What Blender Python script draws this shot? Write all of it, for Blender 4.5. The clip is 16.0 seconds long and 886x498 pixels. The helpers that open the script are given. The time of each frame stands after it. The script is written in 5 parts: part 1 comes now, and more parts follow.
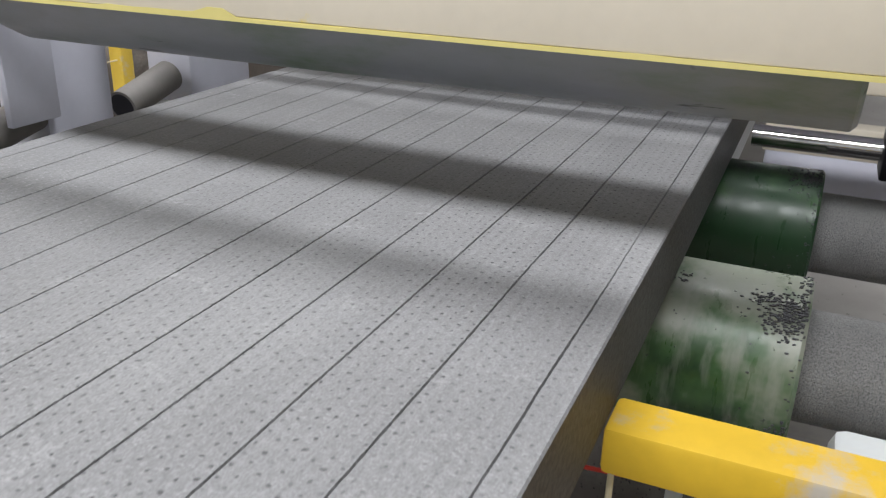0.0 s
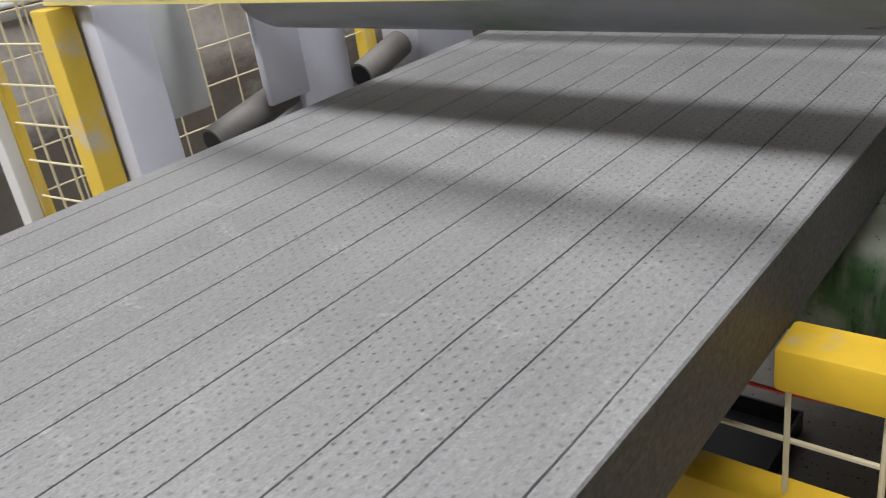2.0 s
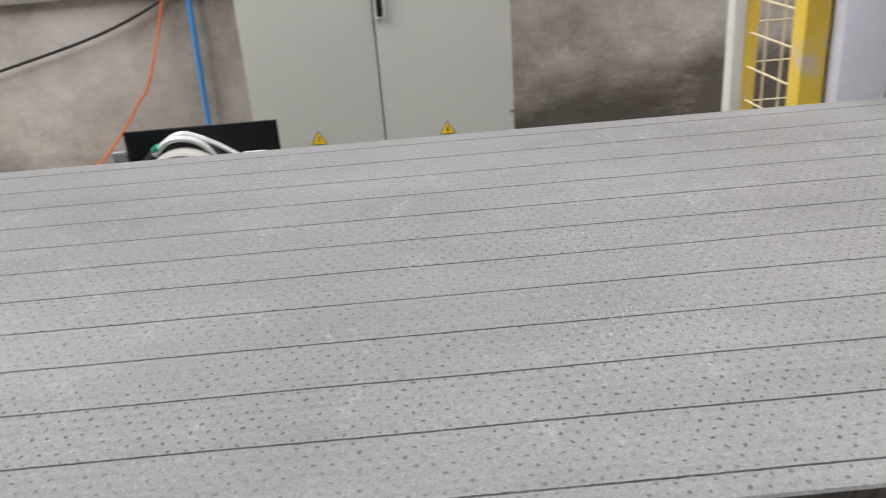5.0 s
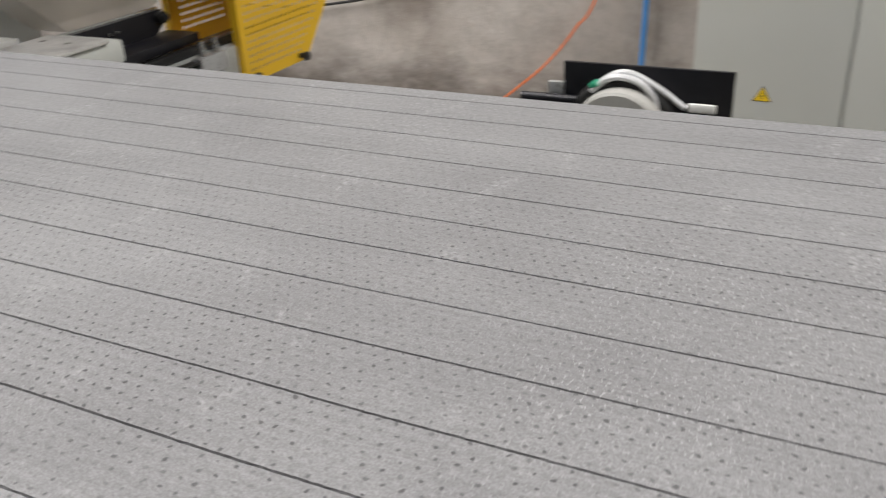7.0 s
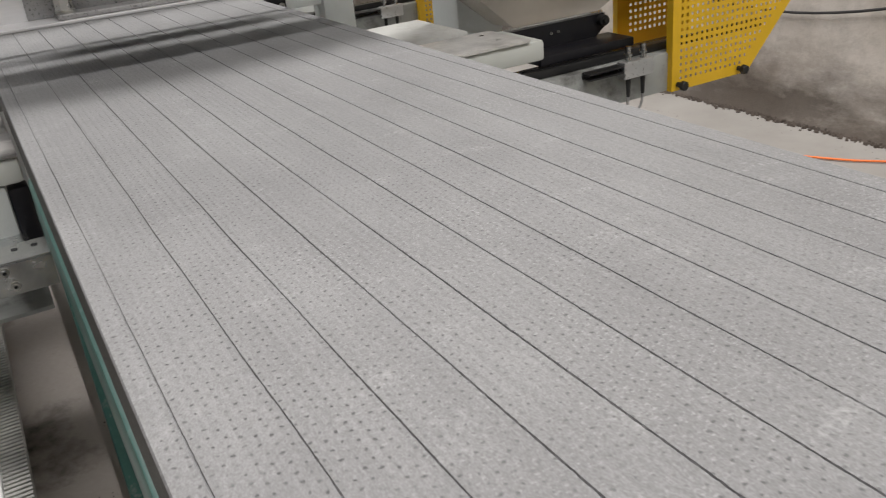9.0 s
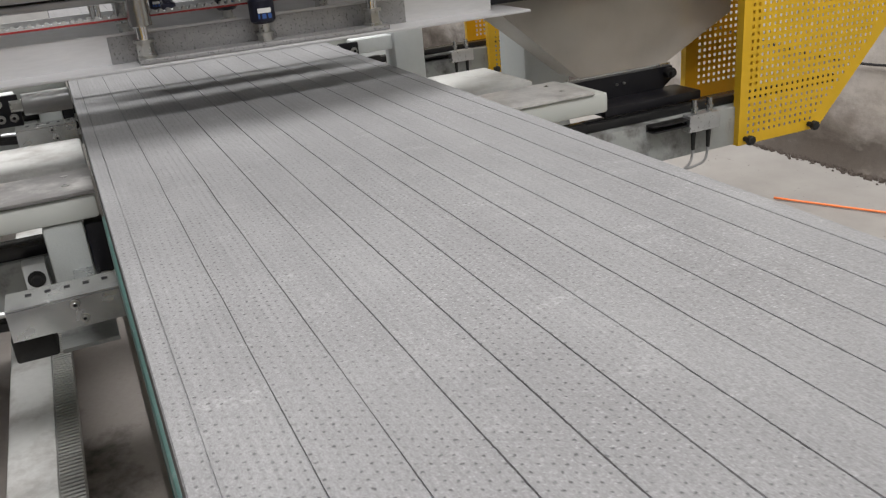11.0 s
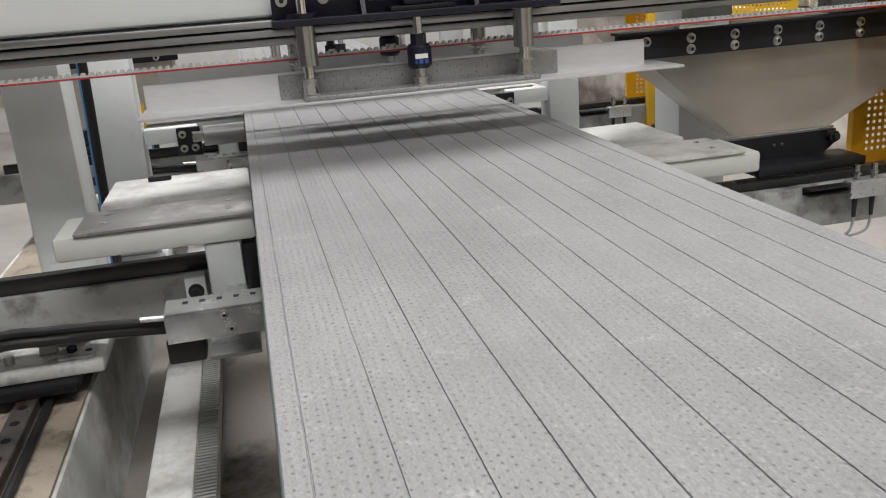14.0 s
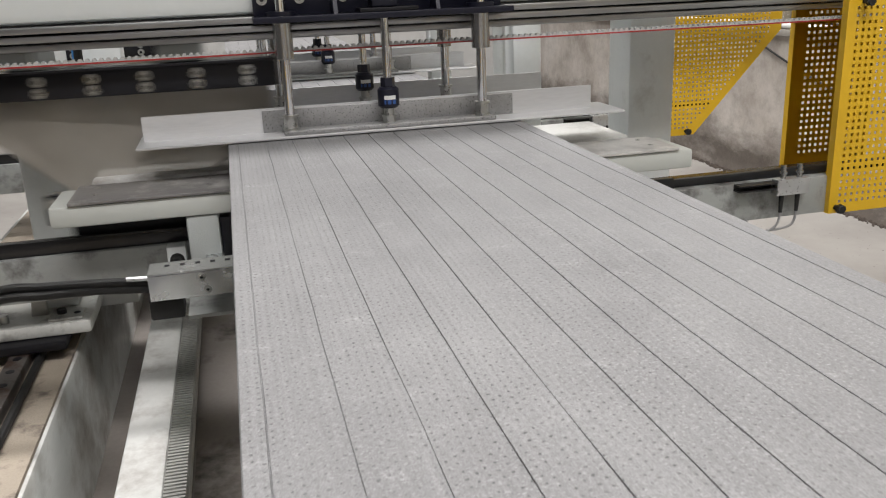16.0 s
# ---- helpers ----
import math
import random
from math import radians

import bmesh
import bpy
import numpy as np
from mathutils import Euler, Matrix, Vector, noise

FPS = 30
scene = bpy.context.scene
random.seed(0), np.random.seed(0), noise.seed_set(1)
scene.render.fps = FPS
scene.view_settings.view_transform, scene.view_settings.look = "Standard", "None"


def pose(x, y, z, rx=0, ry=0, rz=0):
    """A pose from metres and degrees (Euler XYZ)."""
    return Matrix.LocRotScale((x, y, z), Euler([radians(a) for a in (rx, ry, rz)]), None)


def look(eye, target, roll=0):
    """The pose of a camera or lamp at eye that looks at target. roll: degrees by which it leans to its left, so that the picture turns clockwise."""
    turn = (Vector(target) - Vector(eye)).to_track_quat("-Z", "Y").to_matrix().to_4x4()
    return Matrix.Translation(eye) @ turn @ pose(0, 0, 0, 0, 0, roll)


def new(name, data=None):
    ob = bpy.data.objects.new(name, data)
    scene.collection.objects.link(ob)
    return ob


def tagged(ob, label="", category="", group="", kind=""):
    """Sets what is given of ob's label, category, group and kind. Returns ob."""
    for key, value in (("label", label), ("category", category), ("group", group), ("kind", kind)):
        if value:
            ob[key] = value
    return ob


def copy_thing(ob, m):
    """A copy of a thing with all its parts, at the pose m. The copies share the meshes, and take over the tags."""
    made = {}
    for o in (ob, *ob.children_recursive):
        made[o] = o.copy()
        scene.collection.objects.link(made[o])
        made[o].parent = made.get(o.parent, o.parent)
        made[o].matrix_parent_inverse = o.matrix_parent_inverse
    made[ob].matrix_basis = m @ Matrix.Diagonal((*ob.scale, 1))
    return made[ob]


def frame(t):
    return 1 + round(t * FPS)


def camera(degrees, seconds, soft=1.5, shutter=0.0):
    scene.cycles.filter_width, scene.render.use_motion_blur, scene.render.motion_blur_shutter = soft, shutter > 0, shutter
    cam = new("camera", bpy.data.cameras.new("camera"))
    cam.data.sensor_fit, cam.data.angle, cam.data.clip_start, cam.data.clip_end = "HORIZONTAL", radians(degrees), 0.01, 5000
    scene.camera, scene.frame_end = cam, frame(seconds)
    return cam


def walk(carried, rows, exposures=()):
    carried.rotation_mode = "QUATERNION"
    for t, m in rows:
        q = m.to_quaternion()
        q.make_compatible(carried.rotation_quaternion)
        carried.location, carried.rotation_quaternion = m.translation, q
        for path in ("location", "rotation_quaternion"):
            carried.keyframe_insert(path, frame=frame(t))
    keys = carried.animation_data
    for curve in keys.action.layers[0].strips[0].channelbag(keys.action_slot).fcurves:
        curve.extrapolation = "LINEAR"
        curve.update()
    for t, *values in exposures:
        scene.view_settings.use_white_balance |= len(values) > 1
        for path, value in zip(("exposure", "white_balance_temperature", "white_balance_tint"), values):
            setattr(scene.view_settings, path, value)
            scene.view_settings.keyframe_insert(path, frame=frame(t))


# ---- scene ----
cam = camera(54.99, 16.0, soft=1.12, shutter=0.4)
PATH = [
    (0, (0.005, -0.077, 1.226), (0.8523, 0.2905, 0.8416), 1.47),
    (0.5, (-0.002, -0.061, 1.245), (0.8209, 0.3133, 0.8166), -0.28),
    (1, (-0.002, -0.046, 1.239), (0.7911, 0.3727, 0.7958), -3.10),
    (1.5, (-0.030, -0.090, 1.253), (0.7028, 0.4321, 0.8169), -6.22),
    (2, (-0.028, -0.152, 1.251), (0.6425, 0.4558, 0.8250), -8.95),
    (2.5, (-0.041, -0.170, 1.255), (0.5899, 0.4853, 0.8407), -9.05),
    (3, (-0.058, -0.196, 1.260), (0.4371, 0.5824, 0.8735), -9.19),
    (3.5, (-0.078, -0.245, 1.266), (0.2532, 0.6272, 0.9062), -8.09),
    (3.7, (-0.085, -0.269, 1.270), (0.2158, 0.6069, 0.8927), -7.24),
    (5.8, (-0.070, -0.291, 1.263), (-0.2282, 0.6065, 0.8506), -5.57),
    (6, (-0.097, -0.262, 1.259), (-0.2883, 0.6280, 0.8457), -5.99),
    (6.5, (-0.129, -0.197, 1.248), (-0.3991, 0.6622, 0.8131), -3.36),
    (7, (-0.150, -0.142, 1.246), (-0.5530, 0.6517, 0.7915), -3.16),
    (7.5, (-0.048, -0.068, 1.258), (-0.6511, 0.5790, 0.7912), -4.13),
    (8, (-0.012, -0.028, 1.266), (-0.7169, 0.5107, 0.8043), -4.90),
    (8.5, (0.041, -0.023, 1.271), (-0.7276, 0.4431, 0.8326), -5.24),
    (9, (0.055, -0.020, 1.276), (-0.7488, 0.3967, 0.8526), -5.78),
    (9.2, (0.058, -0.012, 1.281), (-0.7553, 0.3878, 0.8590), -6.41),
    (11.3, (0.077, -0.003, 1.300), (-0.7888, 0.3471, 0.9423), -4.95),
    (11.5, (0.082, -0.001, 1.300), (-0.7946, 0.3395, 0.9596), -4.93),
    (12, (0.084, 0.004, 1.305), (-0.8204, 0.2966, 0.9878), -5.09),
    (12.5, (0.098, 0.000, 1.294), (-0.8238, 0.2418, 0.9914), -5.31),
    (13, (0.110, -0.002, 1.287), (-0.8212, 0.2078, 0.9874), -5.28),
    (13.5, (0.113, 0.010, 1.287), (-0.8189, 0.2115, 0.9859), -4.79),
    (14, (0.114, 0.015, 1.285), (-0.8167, 0.2150, 0.9802), -4.26),
    (14.5, (0.124, 0.012, 1.288), (-0.8067, 0.2146, 0.9819), -3.60),
    (15, (0.124, 0.031, 1.292), (-0.8064, 0.2350, 0.9861), -3.76),
    (15.5, (0.124, 0.041, 1.290), (-0.8031, 0.2565, 0.9827), -2.51),
    (16, (0.124, 0.026, 1.290), (-0.8039, 0.2439, 0.9864), -2.38),
]
walk(cam, [(t, look(eye, target, roll)) for t, eye, target, roll in PATH],
     exposures=[(0.0, -0.05, 6300, 10), (1.0, -0.14, 6400, 10), (2.0, -0.2, 6450, 10), (2.5, -0.18, 6450, 10), (3.5, -0.06, 6480, 10), (6.0, -0.15, 6650, 11), (8.0, -0.28, 6720, 11),
                (9.0, -0.26, 6760, 11), (11.5, -0.18, 6600, 11), (13.0, -0.1, 6620, 11), (16.0, -0.08, 6700, 11)])

# ---------------------------------------------------------------- light
world = bpy.data.worlds.new("hall_daylight")
scene.world = world
world.use_nodes = True
wt = world.node_tree
bg = wt.nodes["Background"]
bg.inputs["Color"].default_value = (0.95, 0.97, 1.0, 1)
bg.inputs["Strength"].default_value = 0.015

HALL = dict(x0=-10.0, x1=9.0, y0=-6.0, y1=3.16, z1=6.2)
# none in view: first two set from shadow bands, last two added as fill
STRIPS = [(-3.0, 0.9, 385), (1.6, 1.3, 285), (5.2, 1.2, 70), (-7.2, 2.0, 170)]   # x, width and watts of each roof light


def strip_lamp(x, width, watts):
    data = bpy.data.lights.new("unseen_roof_area", "AREA")
    data.shape, data.size, data.size_y = "RECTANGLE", width, 4.8
    data.energy, data.color = watts, (0.99, 0.985, 0.99)
    ob = new("unseen_roof_lamp", data)
    ob.location = (x, 0.55, 5.55)
    return ob


for sx, sw, sp in STRIPS:
    strip_lamp(sx, sw, sp)

# ---------------------------------------------------------------- materials
MATS = {}
HOLE_X, HOLE_Y = 0.0092, 0.0074   # pitch of the needle holes along and across the sheet


def nodes_of(name):
    m = bpy.data.materials.new(name)
    m.use_nodes = True
    nt = m.node_tree
    bsdf = nt.nodes["Principled BSDF"]
    co = nt.nodes.new("ShaderNodeTexCoord")
    MATS[name] = m
    return m, nt, bsdf, co.outputs["Object"]


def noise_node(nt, vec, scale, detail=4.0, rough=0.55, stretch=None):
    if stretch:
        mp = nt.nodes.new("ShaderNodeMapping")
        mp.inputs["Scale"].default_value = stretch
        nt.links.new(vec, mp.inputs["Vector"])
        vec = mp.outputs["Vector"]
    n = nt.nodes.new("ShaderNodeTexNoise")
    n.inputs["Scale"].default_value = scale
    n.inputs["Detail"].default_value = detail
    n.inputs["Roughness"].default_value = rough
    nt.links.new(vec, n.inputs["Vector"])
    return n.outputs["Fac"]


def ramp(nt, fac, stops):
    r = nt.nodes.new("ShaderNodeValToRGB")
    while len(r.color_ramp.elements) < len(stops):
        r.color_ramp.elements.new(0.5)
    for e, (p, c) in zip(r.color_ramp.elements, stops):
        e.position = p
        e.color = (*c, 1) if isinstance(c, tuple) else (c, c, c, 1)
    nt.links.new(fac, r.inputs["Fac"])
    return r.outputs["Color"]


def mix(nt, fac, a, b, mode="MIX"):
    n = nt.nodes.new("ShaderNodeMix")
    n.data_type, n.blend_type = "RGBA", mode
    for key, val in ((0, fac), (6, a), (7, b)):
        if isinstance(val, (int, float)):
            n.inputs[key].default_value = val
        elif isinstance(val, tuple):
            n.inputs[key].default_value = (*val, 1)
        else:
            nt.links.new(val, n.inputs[key])
    return n.outputs[2]


def math_node(nt, op, a, b=0.0):
    n = nt.nodes.new("ShaderNodeMath")
    n.operation = op
    for i, val in enumerate((a, b)):
        if isinstance(val, (int, float)):
            n.inputs[i].default_value = val
        else:
            nt.links.new(val, n.inputs[i])
    return n.outputs[0]


def bump_to(nt, bsdf, height, strength, dist=0.002):
    b = nt.nodes.new("ShaderNodeBump")
    b.inputs["Strength"].default_value = strength
    b.inputs["Distance"].default_value = dist
    nt.links.new(height, b.inputs["Height"])
    nt.links.new(b.outputs["Normal"], bsdf.inputs["Normal"])


def surface(name, base, rough=0.5, metal=0.0, var=0.12, scale=5.0, fine=90.0, bump=0.1, dirt=None, dirt_at=(0.55, 0.75), dirt_scale=9.0,
            stretch=None):
    """A plain painted, metal or plastic surface: two scales of variation, optional dirt of its own shape, fine relief."""
    m, nt, bsdf, co = nodes_of(name)
    broad = noise_node(nt, co, scale, 5, stretch=stretch)
    grain = noise_node(nt, co, fine, 3, stretch=stretch)
    lo, hi = tuple(c * (1 - var) for c in base), tuple(min(1, c * (1 + var)) for c in base)
    col = ramp(nt, broad, [(0.3, lo), (0.7, hi)])
    g = ramp(nt, grain, [(0.3, 1 - var * 0.6), (0.7, 1.0)])
    col = mix(nt, 1.0, col, g, "MULTIPLY")
    if dirt:
        f = ramp(nt, noise_node(nt, co, dirt_scale, 8, 0.65), [(dirt_at[0], 0.0), (dirt_at[1], 1.0)])
        col = mix(nt, f, col, dirt)
    nt.links.new(col, bsdf.inputs["Base Color"])
    nt.links.new(ramp(nt, broad, [(0.3, max(0.03, rough - 0.07)), (0.7, min(1, rough + 0.1))]), bsdf.inputs["Roughness"])
    bsdf.inputs["Metallic"].default_value = metal
    if bump:
        bump_to(nt, bsdf, grain, bump)
    return m


GREY = surface("grey_machine_paint", (0.73, 0.755, 0.75), 0.42, var=0.05, bump=0.08, dirt=(0.33, 0.31, 0.28), dirt_at=(0.62, 0.9), dirt_scale=6)
BEAM_PAINT = surface("smooth_beam_paint", (0.75, 0.785, 0.78), 0.45, var=0.025, scale=2, bump=0.05)
GREY_CAST = surface("textured_grey_casting", (0.5, 0.53, 0.52), 0.55, var=0.1, fine=420, bump=0.55)
LAVENDER = surface("pale_grey_post_paint", (0.66, 0.665, 0.755), 0.5, var=0.05, bump=0.06)
DUSTY_PLATE = surface("dusty_steel_plate", (0.5, 0.49, 0.48), 0.45, 0.3, var=0.2, dirt=(0.72, 0.71, 0.69), dirt_at=(0.4, 0.58), dirt_scale=7, stretch=(1, 0.35, 1))
WHITE_DUST = surface("white_dusted_paint", (0.58, 0.585, 0.565), 0.6, var=0.1, dirt=(0.33, 0.31, 0.29), dirt_at=(0.48, 0.72), dirt_scale=12)
WORN_PLATE = surface("rubbed_steel_plate", (0.3, 0.29, 0.285), 0.4, 0.4, var=0.25, dirt=(0.6, 0.59, 0.57), dirt_at=(0.52, 0.68), dirt_scale=9, stretch=(1, 0.35, 1))
RUNNER_PAINT = surface("oil_stained_white_paint", (0.56, 0.565, 0.54), 0.45, var=0.12, dirt=(0.13, 0.12, 0.11), dirt_at=(0.5, 0.7), dirt_scale=16)
BED_PAINT = surface("streaked_bed_paint", (0.6, 0.615, 0.595), 0.45, var=0.1, dirt=(0.3, 0.28, 0.25), dirt_at=(0.46, 0.66), dirt_scale=5, stretch=(0.4, 1, 1.5))
GRIMY = surface("grimy_grey_paint", (0.36, 0.375, 0.365), 0.5, var=0.12, dirt=(0.07, 0.065, 0.06), dirt_at=(0.5, 0.72), dirt_scale=14, stretch=(1, 0.5, 1))
BRUSHED = surface("brushed_aluminium", (0.68, 0.685, 0.695), 0.42, 0.4, var=0.12, scale=9, fine=240, bump=0.06, stretch=(1, 0.15, 1))
GRITTY_ALU = surface("foam_spattered_aluminium", (0.36, 0.36, 0.36), 0.45, 0.5, var=0.2, dirt=(0.12, 0.12, 0.12), dirt_at=(0.56, 0.64), dirt_scale=240, bump=0.3)
ALU = surface("mill_aluminium", (0.62, 0.63, 0.64), 0.36, 0.75, var=0.1, dirt=(0.16, 0.155, 0.15), dirt_at=(0.58, 0.66), dirt_scale=130, stretch=(1, 0.5, 1))
STEEL = surface("ground_steel", (0.5, 0.5, 0.5), 0.24, 1.0, var=0.1, fine=200, bump=0.04)
CHROME = surface("polished_shaft", (0.75, 0.75, 0.76), 0.1, 1.0, var=0.04, bump=0.0)
GALV = surface("galvanised_sheet", (0.66, 0.67, 0.67), 0.2, 0.95, var=0.12, scale=22, bump=0.03)
ZINC = surface("zinc_bolt", (0.55, 0.55, 0.53), 0.3, 1.0, var=0.15, scale=60)
BLACK = surface("black_anodised_plate", (0.012, 0.012, 0.016), 0.38, 0.3, var=0.3, dirt=(0.1, 0.1, 0.1), dirt_at=(0.66, 0.85), dirt_scale=30)
NAVY = surface("blue_black_mount_plate", (0.012, 0.013, 0.026), 0.35, 0.2, var=0.25, dirt=(0.09, 0.09, 0.1), dirt_at=(0.68, 0.85), dirt_scale=30)
RUBBER = surface("black_rubber", (0.014, 0.014, 0.014), 0.6, var=0.3, fine=300, bump=0.3)
RAIL = surface("oiled_linear_rail", (0.05, 0.05, 0.052), 0.28, 0.7, var=0.3, stretch=(1, 0.1, 1))
RUSTY_RAIL = surface("stained_guide_rail", (0.2, 0.185, 0.175), 0.4, 0.7, var=0.2, dirt=(0.1, 0.06, 0.045), dirt_at=(0.5, 0.65), dirt_scale=14)
YELLOW = surface("yellow_guard_paint", (0.78, 0.47, 0.02), 0.42, var=0.06, bump=0.08)
EDGE_YELLOW = surface("pale_yellow_edge_paint", (0.74, 0.65, 0.24), 0.5, var=0.06)
CRUMB = surface("grey_foam_granules", (0.07, 0.072, 0.078), 0.6, var=0.35, fine=400, bump=0.4)
YELLOW_RAIL = surface("scuffed_yellow_rail_paint", (0.74, 0.47, 0.025), 0.6, var=0.1, dirt=(0.5, 0.45, 0.38), dirt_at=(0.57, 0.7), dirt_scale=13)
YELLOW_WORN = surface("worn_yellow_paint", (0.76, 0.53, 0.07), 0.6, var=0.08, dirt=(0.62, 0.55, 0.42), dirt_at=(0.54, 0.68), dirt_scale=13)
CREAM = surface("cream_beam_paint", (0.7, 0.635, 0.52), 0.5, var=0.05, bump=0.06, dirt=(0.76, 0.62, 0.16), dirt_at=(0.66, 0.72), dirt_scale=11)
TEAL = surface("teal_rail_paint", (0.06, 0.17, 0.15), 0.4, var=0.2, dirt=(0.22, 0.28, 0.26), dirt_at=(0.58, 0.7), dirt_scale=40)
CABINET = surface("light_grey_powder_coat", (0.55, 0.57, 0.54), 0.5, var=0.025, scale=2, fine=700, bump=0.12)
WIRE = surface("cream_wire_paint", (0.7, 0.62, 0.42), 0.5, var=0.1)
WHITE_PLASTIC = surface("white_plastic", (0.78, 0.78, 0.76), 0.45, var=0.04)
RED = surface("red_belt_back", (0.36, 0.03, 0.028), 0.5, var=0.1)
ORANGE = surface("orange_air_hose", (0.9, 0.2, 0.04), 0.35, var=0.05)
BLUE = surface("blue_air_hose", (0.05, 0.3, 0.75), 0.35, var=0.05)
SIGN_YELLOW = surface("warning_sign_yellow", (0.8, 0.55, 0.02), 0.4, var=0.04)
LABEL_BLUE = surface("printed_label_blue", (0.03, 0.09, 0.3), 0.4, var=0.05)
GREEN_TAPE = surface("green_fitting", (0.02, 0.35, 0.2), 0.4, var=0.05)
TAN_PLATE = surface("dusty_tan_bed_plate", (0.36, 0.31, 0.25), 0.7, var=0.22, fine=260, bump=0.5, dirt=(0.1, 0.08, 0.07), dirt_at=(0.54, 0.7), dirt_scale=15)
SLEEVE = surface("gritty_grey_sleeve", (0.17, 0.17, 0.165), 0.5, var=0.25, scale=14, fine=520, bump=0.9, dirt=(0.05, 0.05, 0.05), dirt_at=(0.5, 0.66), dirt_scale=700)
TUBE = surface("dusty_grey_tube", (0.23, 0.215, 0.2), 0.6, var=0.15, bump=0.2)
RAIL_STEEL = surface("bright_worn_rail", (0.4, 0.4, 0.4), 0.34, 0.85, var=0.2, stretch=(1, 0.1, 1))
LED = bpy.data.materials.new("roof_panel_glow")
LED.use_nodes = True
LED.node_tree.nodes["Principled BSDF"].inputs["Emission Color"].default_value = (1, 0.98, 0.95, 1)
LED.node_tree.nodes["Principled BSDF"].inputs["Emission Strength"].default_value = 0.6


def roller_green(name, worn):
    m, nt, bsdf, co = nodes_of(name)
    streak = noise_node(nt, co, 3.0, 6, 0.6, (14, 22, 3))
    patch = noise_node(nt, co, 7.0, 5, 0.6)
    at = 0.6 - 0.14 * worn
    col = ramp(nt, patch, [(at - 0.12, (0.012, 0.04, 0.014)), (at - 0.02, (0.045, 0.1, 0.035)), (at + 0.08, (0.23, 0.25, 0.2))])
    col = mix(nt, ramp(nt, streak, [(0.5, 0.0), (0.75, 0.5 * worn)]), col, (0.26, 0.27, 0.235))
    fleck = ramp(nt, noise_node(nt, co, 160.0, 2), [(0.7, 0.0), (0.73, 0.9)])
    col = mix(nt, fleck, col, (0.03, 0.03, 0.032))
    nt.links.new(col, bsdf.inputs["Base Color"])
    nt.links.new(ramp(nt, streak, [(0.3, 0.22), (0.7, 0.48)]), bsdf.inputs["Roughness"])
    bump_to(nt, bsdf, math_node(nt, "ADD", fleck, math_node(nt, "MULTIPLY", streak, 0.2)), 0.5, 0.003)
    return m


def roller_dark():
    m, nt, bsdf, co = nodes_of("dull_dark_green_roller")
    patch = noise_node(nt, co, 6.0, 6, 0.6, (3, 1, 3))
    col = ramp(nt, patch, [(0.35, (0.29, 0.3, 0.345)), (0.52, (0.26, 0.275, 0.29)), (0.68, (0.17, 0.215, 0.165))])
    scuff = noise_node(nt, co, 16.0, 3, 0.5, (6, 1, 2))
    col = mix(nt, ramp(nt, scuff, [(0.7, 0.0), (0.74, 0.8)]), col, (0.03, 0.03, 0.028))
    nt.links.new(col, bsdf.inputs["Base Color"])
    nt.links.new(ramp(nt, patch, [(0.3, 0.4), (0.7, 0.6)]), bsdf.inputs["Roughness"])
    bump_to(nt, bsdf, noise_node(nt, co, 140, 3), 0.1)
    return m


